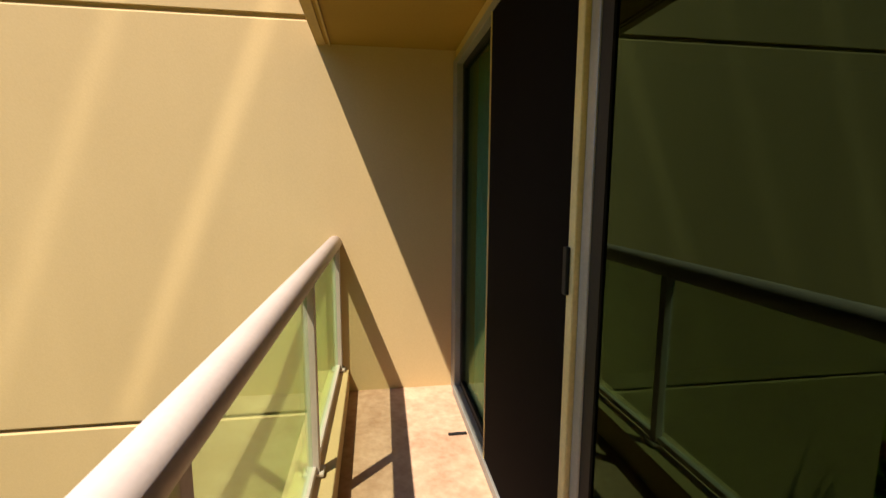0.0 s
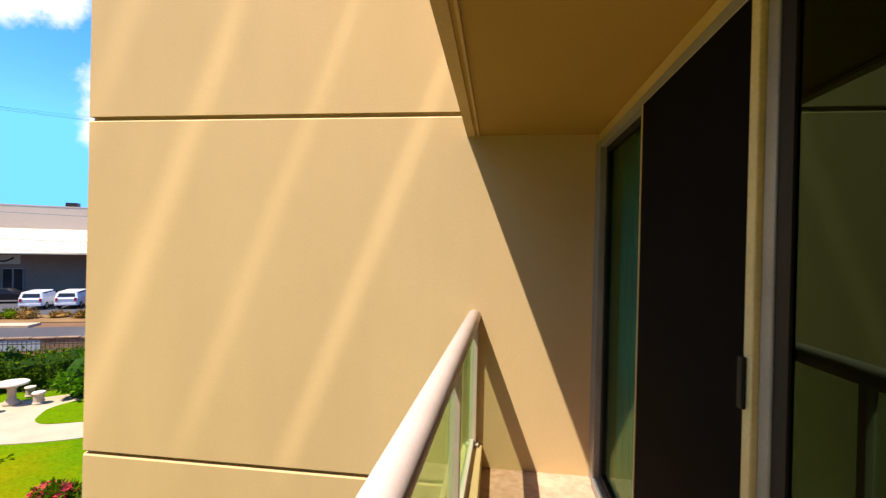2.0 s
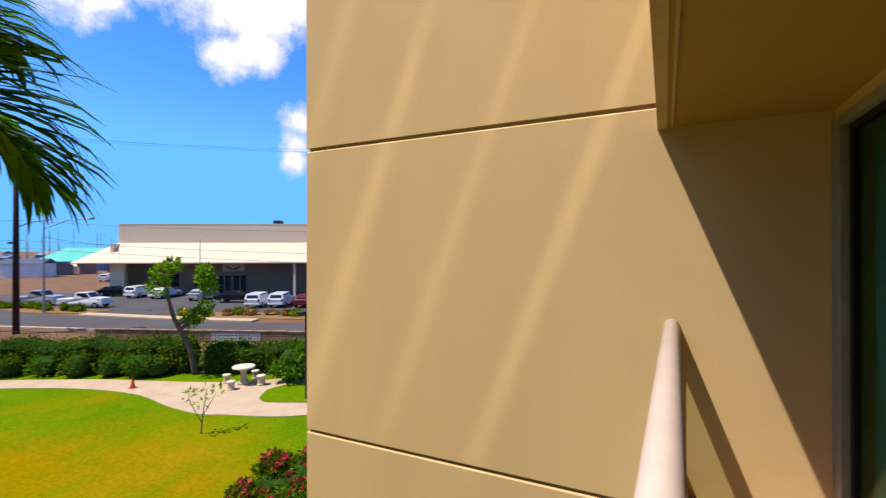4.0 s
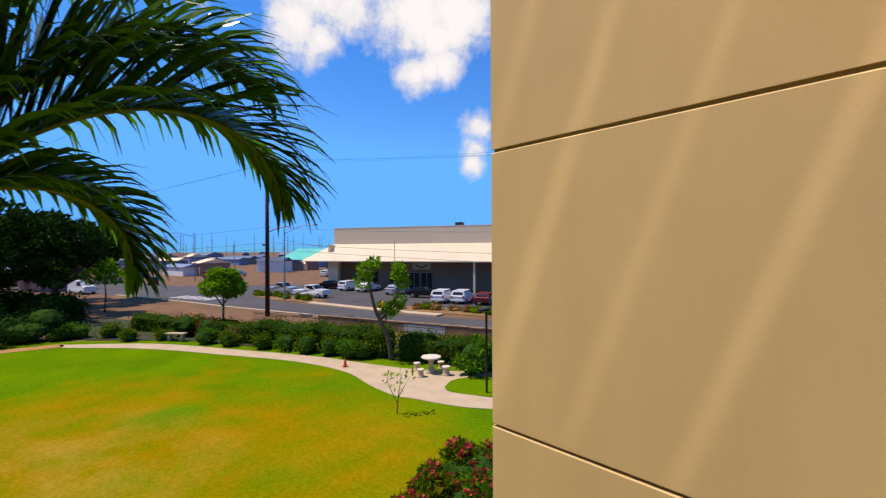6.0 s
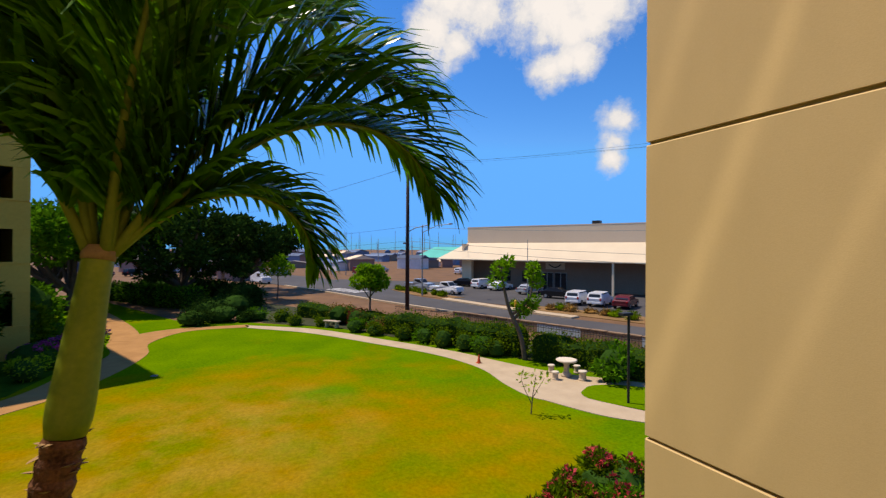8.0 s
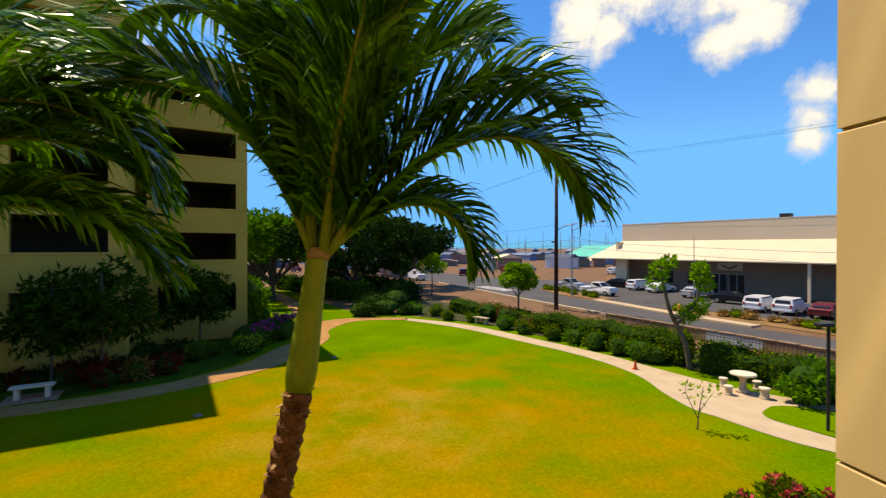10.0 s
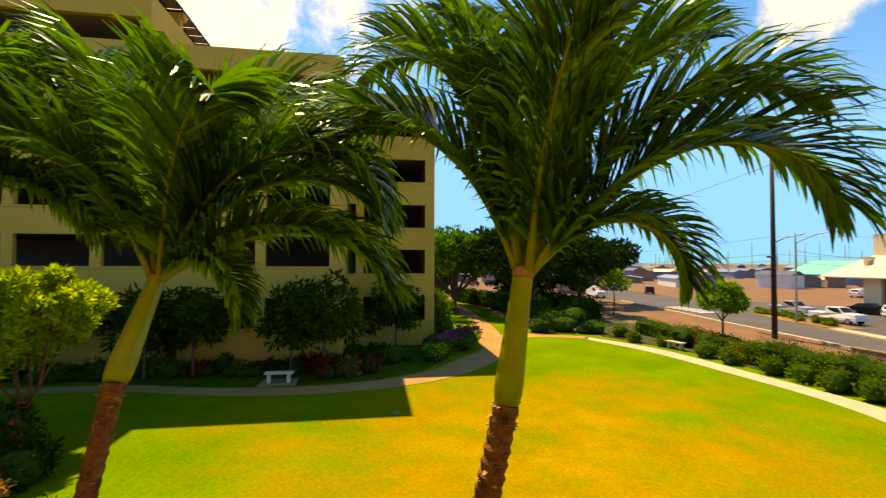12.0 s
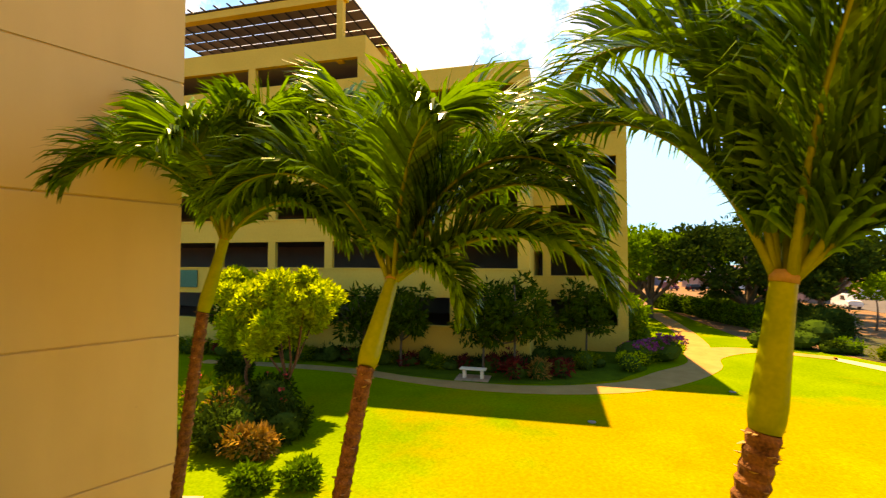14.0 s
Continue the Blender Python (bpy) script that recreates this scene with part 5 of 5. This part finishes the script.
# ---- poles, lamps and wires ----
PB = Vector((-37.9, 15.0, 0))
pol = thing("utility_pole", Matrix.Translation(PB), "tall dark timber utility pole with crossarm", "pole")
part("shaft", tube([(0, 0, 0), (0, 0, 13.2)], [0.19, 0.13], 12), POLE, pol, smooth=True)
part("crossarm", box(-0.2, 2.3, 0.11, 0.23, 12.35, 12.5, 0.01), POLE, pol)
for s in (-0.1, 0.9, 1.6, 2.2):
    part("insulator", lathe([(0.03, 12.5), (0.06, 12.56), (0.04, 12.64), (0.05, 12.7)], 10), GALV, pol).location = (s, 0.17, 0)
part("brace", tube([(0, 0.17, 11.6), (1.0, 0.17, 12.35)], 0.02, 5), GALV, pol)
part("lamp_arm", tube([(0, 0, 6.9), (0.8, 0.4, 7.25), (2.2, 1.0, 7.45)], 0.04, 6), GALV, pol, "galvanised lamp arm")
part("bracket", box(-1.0, 0.2, -0.06, 0.06, 5.85, 6.0), POLE, pol)


def street_lamp(x, y, h, ax, ay, label):
    s = thing("street_lamp", Matrix.Translation((x, y, 0)), label, "street lamp", "street lamps")
    part("shaft", tube([(0, 0, 0), (0, 0, h)], [0.1, 0.06], 8), GALV, s)
    part("arm", tube([(0, 0, h - 0.9), (ax * 0.5, ay * 0.5, h - 0.15), (ax, ay, h)], 0.04, 6), GALV, s)
    part("head", box(ax - 0.45, ax + 0.1, ay - 0.15, ay + 0.15, h - 0.08, h + 0.08, 0.03), GALV, s, "grey lamp head")


street_lamp(-48.2, 20.7, 8.2, 3.4, 2.0, "galvanised street lamp with a long arm")
street_lamp(-92, 22, 8.8, -2.2, -3.0, "galvanised street lamp with a long arm")
street_lamp(-70, -1.5, 7.5, 1.5, 2.2, "galvanised street lamp with a long arm")
fp = thing("flag_pole", Matrix.Translation((-36.3, 26.8, 0.05)), "thin bare steel pole at the parking edge", "pole")
part("shaft", tube([(0, 0, 0), (0, 0, 6.3)], [0.05, 0.03], 8), GALV, fp)
hyd = thing("fire_hydrant", Matrix.Translation((-34.8, 24.4, 0.05)), "small yellow fire hydrant on the verge", "hydrant")
HYD = mat("yellow hydrant paint", (0.62, 0.36, 0.03, 1), None, 0.5, 5, 40, 0.05)
part("barrel", lathe([(0.14, 0), (0.14, 0.06), (0.1, 0.08), (0.1, 0.5), (0.13, 0.54), (0.11, 0.66), (0.03, 0.74)], 12), HYD, hyd)
part("nozzle", tube([(-0.2, 0, 0.42), (0.2, 0, 0.42)], 0.05, 8), HYD, hyd)


def wire(a, b, sag, r=0.006, skin=WIRE, tone="dark"):
    a, b = Vector(a), Vector(b)
    pts = [a.lerp(b, t / 14) - Vector((0, 0, sag * 4 * (t / 14) * (1 - t / 14))) for t in range(15)]
    put("overhead_wire", tube(pts, r, 4), skin, label="thin " + tone + " overhead cable", category="cable", group="overhead cables")


for dx, z0, z1, sag in ((0.9, 12.6, 11.0, 0.7), (1.6, 12.6, 11.8, 0.9), (2.2, 12.6, 10.4, 0.6)):
    wire(PB + Vector((dx, 0.17, z0 + 0.1)), (8 + dx, 33.5, z1), sag)
    wire(PB + Vector((dx, 0.17, z0 + 0.1)), (-95 + dx, -6.0, z1 - 1), sag)
for z0, z1, sag in ((7.4, 7.2, 0.8), (6.1, 5.0, 0.5), (5.6, 4.1, 0.4)):
    # pale sunlit tone on this run, plain dark cable on the other
    wire(PB + Vector((0, 0, z0)), (8, 33.5, z1), sag, 0.018, PALEWIRE, "pale")
    wire(PB + Vector((0, 0, z0)), (-95, -6.0, z1), sag, 0.012)
wire((-48.2, 20.7, 6.6), (-60, 33, 6.1), 0.2, 0.02)


# ---- vehicles ----
def car(x, y, ang, paint, kind, label):
    """kind: wagon, sedan, pickup or van."""
    prof = {"wagon": ([(-2.2, 0.35), (-2.25, 0.95), (-2.15, 1.1), (-1.95, 1.62), (0.35, 1.66), (1.0, 1.08), (2.05, 0.92), (2.2, 0.6), (2.2, 0.35)], 1.66),
            "sedan": ([(-2.3, 0.35), (-2.32, 0.9), (-1.75, 1.02), (-1.15, 1.42), (0.2, 1.45), (0.95, 1.0), (2.1, 0.85), (2.3, 0.55), (2.3, 0.35)], 1.45),
            "pickup": ([(-2.7, 0.45), (-2.72, 1.05), (-0.75, 1.08), (-0.6, 1.75), (0.65, 1.78), (1.2, 1.2), (2.5, 1.1), (2.65, 0.8), (2.65, 0.45)], 1.78),
            "van": ([(-2.6, 0.4), (-2.65, 1.2), (-2.55, 2.05), (1.2, 2.1), (1.9, 1.3), (2.55, 1.1), (2.65, 0.7), (2.65, 0.4)], 2.1)}[kind][0]
    c = thing("parked_car" if kind != "pickup" else "pickup_truck", Matrix.Translation((x + 0.8, y - 0.7, 0.035)) @ Matrix.Rotation(radians(ang), 4, "Z") @ Matrix.Scale(0.82, 4), label, "car" if kind != "pickup" else "truck", "vehicles across the road")
    bm = bmesh.new()
    n = len(prof)
    rings = []
    for s, tuck in ((-0.88, 1), (-0.80, 0), (0.80, 0), (0.88, 1)):
        ring = []
        for px, pz in prof:
            w = s
            if pz > 1.12:
                w = s * (0.86 if kind != "van" else 0.93)
            ring.append(bm.verts.new((px * (0.985 if tuck else 1), w, pz - (0.04 if tuck and pz > 0.5 else 0))))
        rings.append(ring)
    for a, b in zip(rings, rings[1:]):
        for i in range(n):
            j = (i + 1) % n
            bm.faces.new((a[i], a[j], b[j], b[i]))
    bm.faces.new(rings[0][::-1]), bm.faces.new(rings[-1])
    bmesh.ops.recalc_face_normals(bm, faces=bm.faces[:])
    body = part("body", bm, paint, c)
    gx = {"wagon": (-1.85, 0.45, 1.15, 1.55), "sedan": (-1.2, 0.35, 1.02, 1.36), "pickup": (-0.5, 0.7, 1.2, 1.68), "van": (0.2, 1.35, 1.3, 1.9)}[kind]
    for s in (-1, 1):
        w = 0.795 if kind != "van" else 0.845
        vs = [(gx[0], s * w, gx[2]), (gx[1] + 0.35, s * w, gx[2]), (gx[1], s * (w - 0.01), gx[3]), (gx[0] + 0.12, s * (w - 0.01), gx[3])]
        vs += [(a, b * 0.9, d) for a, b, d in vs]
        part("side_window", (vs, [(0, 1, 2, 3), (4, 5, 6, 7), (0, 1, 5, 4), (1, 2, 6, 5), (2, 3, 7, 6), (3, 0, 4, 7)]), CARGLASS, c)
    if kind in ("wagon", "sedan"):
        a, b = prof[2], prof[3]
        vs = [(a[0] - 0.02, -0.66, a[1] + 0.06), (a[0] - 0.02, 0.66, a[1] + 0.06), (b[0] - 0.03, 0.6, b[1] - 0.1), (b[0] - 0.03, -0.6, b[1] - 0.1)]
        vs += [(p + 0.1, q, z) for p, q, z in vs]
        part("rear_window", (vs, [(0, 1, 2, 3), (4, 5, 6, 7), (0, 1, 5, 4), (1, 2, 6, 5), (2, 3, 7, 6), (3, 0, 4, 7)]), CARGLASS, c)
    i = [k for k, p in enumerate(prof) if p[0] > 0 and p[1] > 1.25][-1]
    a, b = prof[i + 1], prof[i]
    vs = [(a[0] - 0.02, -0.66, a[1] + 0.05), (a[0] - 0.02, 0.66, a[1] + 0.05), (b[0] + 0.06, 0.6, b[1] - 0.06), (b[0] + 0.06, -0.6, b[1] - 0.06)]
    vs += [(p - 0.12, q, z) for p, q, z in vs]
    part("windscreen", (vs, [(0, 1, 2, 3), (4, 5, 6, 7), (0, 1, 5, 4), (1, 2, 6, 5), (2, 3, 7, 6), (3, 0, 4, 7)]), CARGLASS, c)
    e0, e1 = prof[0][0], prof[-1][0]
    for wx in (e0 + 0.85, e1 - 0.85):
        for s in (-1, 1):
            wv, wf = tube([(wx, s * 0.66, 0.33), (wx, s * 0.90, 0.33)], 0.33, 16)
            wh = part("wheel", (wv, wf), TYRE, c)
            part("rim", tube([(wx, s * 0.88, 0.33), (wx, s * 0.91, 0.33)], 0.2, 12), GALV, wh)
    for s in (-1, 1):
        part("tail_light", box(e0 - 0.06, e0 + 0.05, s * 0.72 - 0.1, s * 0.72 + 0.1, 0.75, 1.05 if kind != "sedan" else 0.9, 0.01), TAIL, c)
        part("headlight", box(e1 - 0.12, e1 + 0.02, s * 0.66 - 0.16, s * 0.66 + 0.16, 0.62, 0.78, 0.01), LAMPLENS, c)
    part("bumper", box(e0 - 0.08, e0 + 0.1, -0.8, 0.8, 0.38, 0.58, 0.02), paint, c)
    return c


car(-36.0, 32.9, 118, CARWHITE, "wagon", "white parked wagon with red tail lights")
car(-34.2, 34.0, 118, CARWHITE, "wagon", "white parked wagon with red tail lights")
car(-32.0, 35.0, 118, CARRED, "sedan", "dark maroon sedan parked beside the wagons")
car(-28.2, 36.6, 118, CARWHITE, "sedan", "white sedan parked beside others")
car(-40.8, 34.3, 28, CARBLACK, "sedan", "black sedan near the shaded entrance")
car(-56.6, 24.2, 24, CARSILVER, "pickup", "pale silver pickup at the parking entrance")
car(-50.2, 25.1, 24, CARWHITE, "pickup", "white pickup truck beside the verge")
car(-59.0, 32.4, 40, CARBLACK, "sedan", "black sedan parked near the pillar")
car(-55.4, 33.2, 110, CARWHITE, "wagon", "white car parked beside the black one")
car(-52.2, 34.0, 110, CARWHITE, "sedan", "white sedan parked beside others")
car(-46.5, 34.6, 110, CARSILVER, "sedan", "silver parked sedan by the shop front")
car(-75.6, 5.6, 20, CARWHITE, "van", "white van on the road")

# ---- far harbour ----
gh = thing("guard_house", Matrix.Translation((-86, 2, 0)) @ Matrix.Rotation(0.4, 4, "Z"), "small dull pink hut with a flat roof", "hut")
part("wall", box(-3, 3, -2.5, 2.5, 0, 3.0), PINKWALL, gh)
part("roof", box(-3.8, 3.8, -3.3, 3.3, 3.0, 3.35, 0.03), DARKCON, gh)
part("window", box(3.0, 3.04, -1.2, 1.2, 1.1, 2.2), CARGLASS, gh)
part("door", box(-1.0, 0.2, -2.54, -2.5, 0, 2.1), CARGLASS, gh)
rf = random.Random(21)
for i in range(110):
    a = radians(rf.uniform(58, 104))
    d = rf.uniform(115, 330)
    x, y = -math.sin(a) * d, math.cos(a) * d
    if d < 150 and 60 < math.degrees(a) < 72:
        d += 60
    w, dp, h = rf.uniform(3, 13), rf.uniform(3, 9), rf.uniform(1.8, 4.2) * (0.7 + d / 480)
    sh = thing("harbour_shed", Matrix.Translation((x, y, 0)) @ Matrix.Rotation(rf.uniform(-0.5, 0.9), 4, "Z"), "low far-off harbour shed in blue-grey and white", "shed", "harbour sheds")
    mt = rf.choice((BLUESHED, BLUESHED, BLUESHED, BLUESHED, DARKCON, CARWHITE, PINKWALL))
    part("wall", box(-w / 2, w / 2, -dp / 2, dp / 2, 0, h * 0.75), mt, sh)
    rv = [(-w / 2 - 0.3, -dp / 2 - 0.3, h * 0.75), (w / 2 + 0.3, -dp / 2 - 0.3, h * 0.75), (w / 2 + 0.3, dp / 2 + 0.3, h * 0.75), (-w / 2 - 0.3, dp / 2 + 0.3, h * 0.75), (-w / 2 - 0.3, 0, h), (w / 2 + 0.3, 0, h)]
    part("roof", (rv, [(0, 1, 5, 4), (2, 3, 4, 5), (0, 4, 3), (1, 2, 5), (3, 2, 1, 0)]), rf.choice((WAREWALL, DARKCON, BLUESHED, BLUESHED, DARKCON)), sh)
ts = thing("teal_shed", Matrix.Translation((-147, 71, 0)) @ Matrix.Rotation(0.5, 4, "Z"), "far shed with a bright turquoise roof", "shed")
part("wall", box(-8, 8, -6, 6, 0, 2.6), BLUESHED, ts)
rv = [(-9, -7, 2.5), (9, -7, 2.5), (9, 7, 2.5), (-9, 7, 2.5), (-5.5, 0, 6.2), (5.5, 0, 6.2)]
part("roof", (rv, [(0, 1, 5, 4), (2, 3, 4, 5), (0, 4, 3), (1, 2, 5), (3, 2, 1, 0)]), TEALROOF, ts)
for i in range(44):
    a = radians(rf.uniform(60, 98))
    d = rf.uniform(150, 340)
    ms = thing("boat_mast", Matrix.Translation((-math.sin(a) * d, math.cos(a) * d, 0)), "thin far mast in the harbour", "mast", "harbour masts")
    hh = rf.uniform(7, 14) * (0.6 + d / 500)
    part("spar", tube([(0, 0, 0), (0, 0, hh)], [0.16, 0.08], 5), GALV, ms)
    part("yard", tube([(-1.0, 0, hh * 0.8), (1.0, 0, hh * 0.8)], 0.06, 4), GALV, ms)
for i in range(14):
    a = radians(62 + i * 3.0 + rf.uniform(-1, 1))
    d = rf.uniform(85, 110)
    x, y = -math.sin(a) * d, math.cos(a) * d
    if (x + 60) ** 2 + (y - 33) ** 2 < 900:
        continue
    car(x, y, rf.uniform(0, 180), rf.choice((CARWHITE, CARSILVER, CARBLACK, CARRED)), rf.choice(("sedan", "wagon", "van")), "far-off parked car in the yard")
gc = put("shade_cloth", box(21.0, 30.0, 0.06, 0.1, 3.9, 5.0), GREENCLOTH, label="green shade cloth hung on the garage front", category="cloth")
gc.matrix_basis = GM
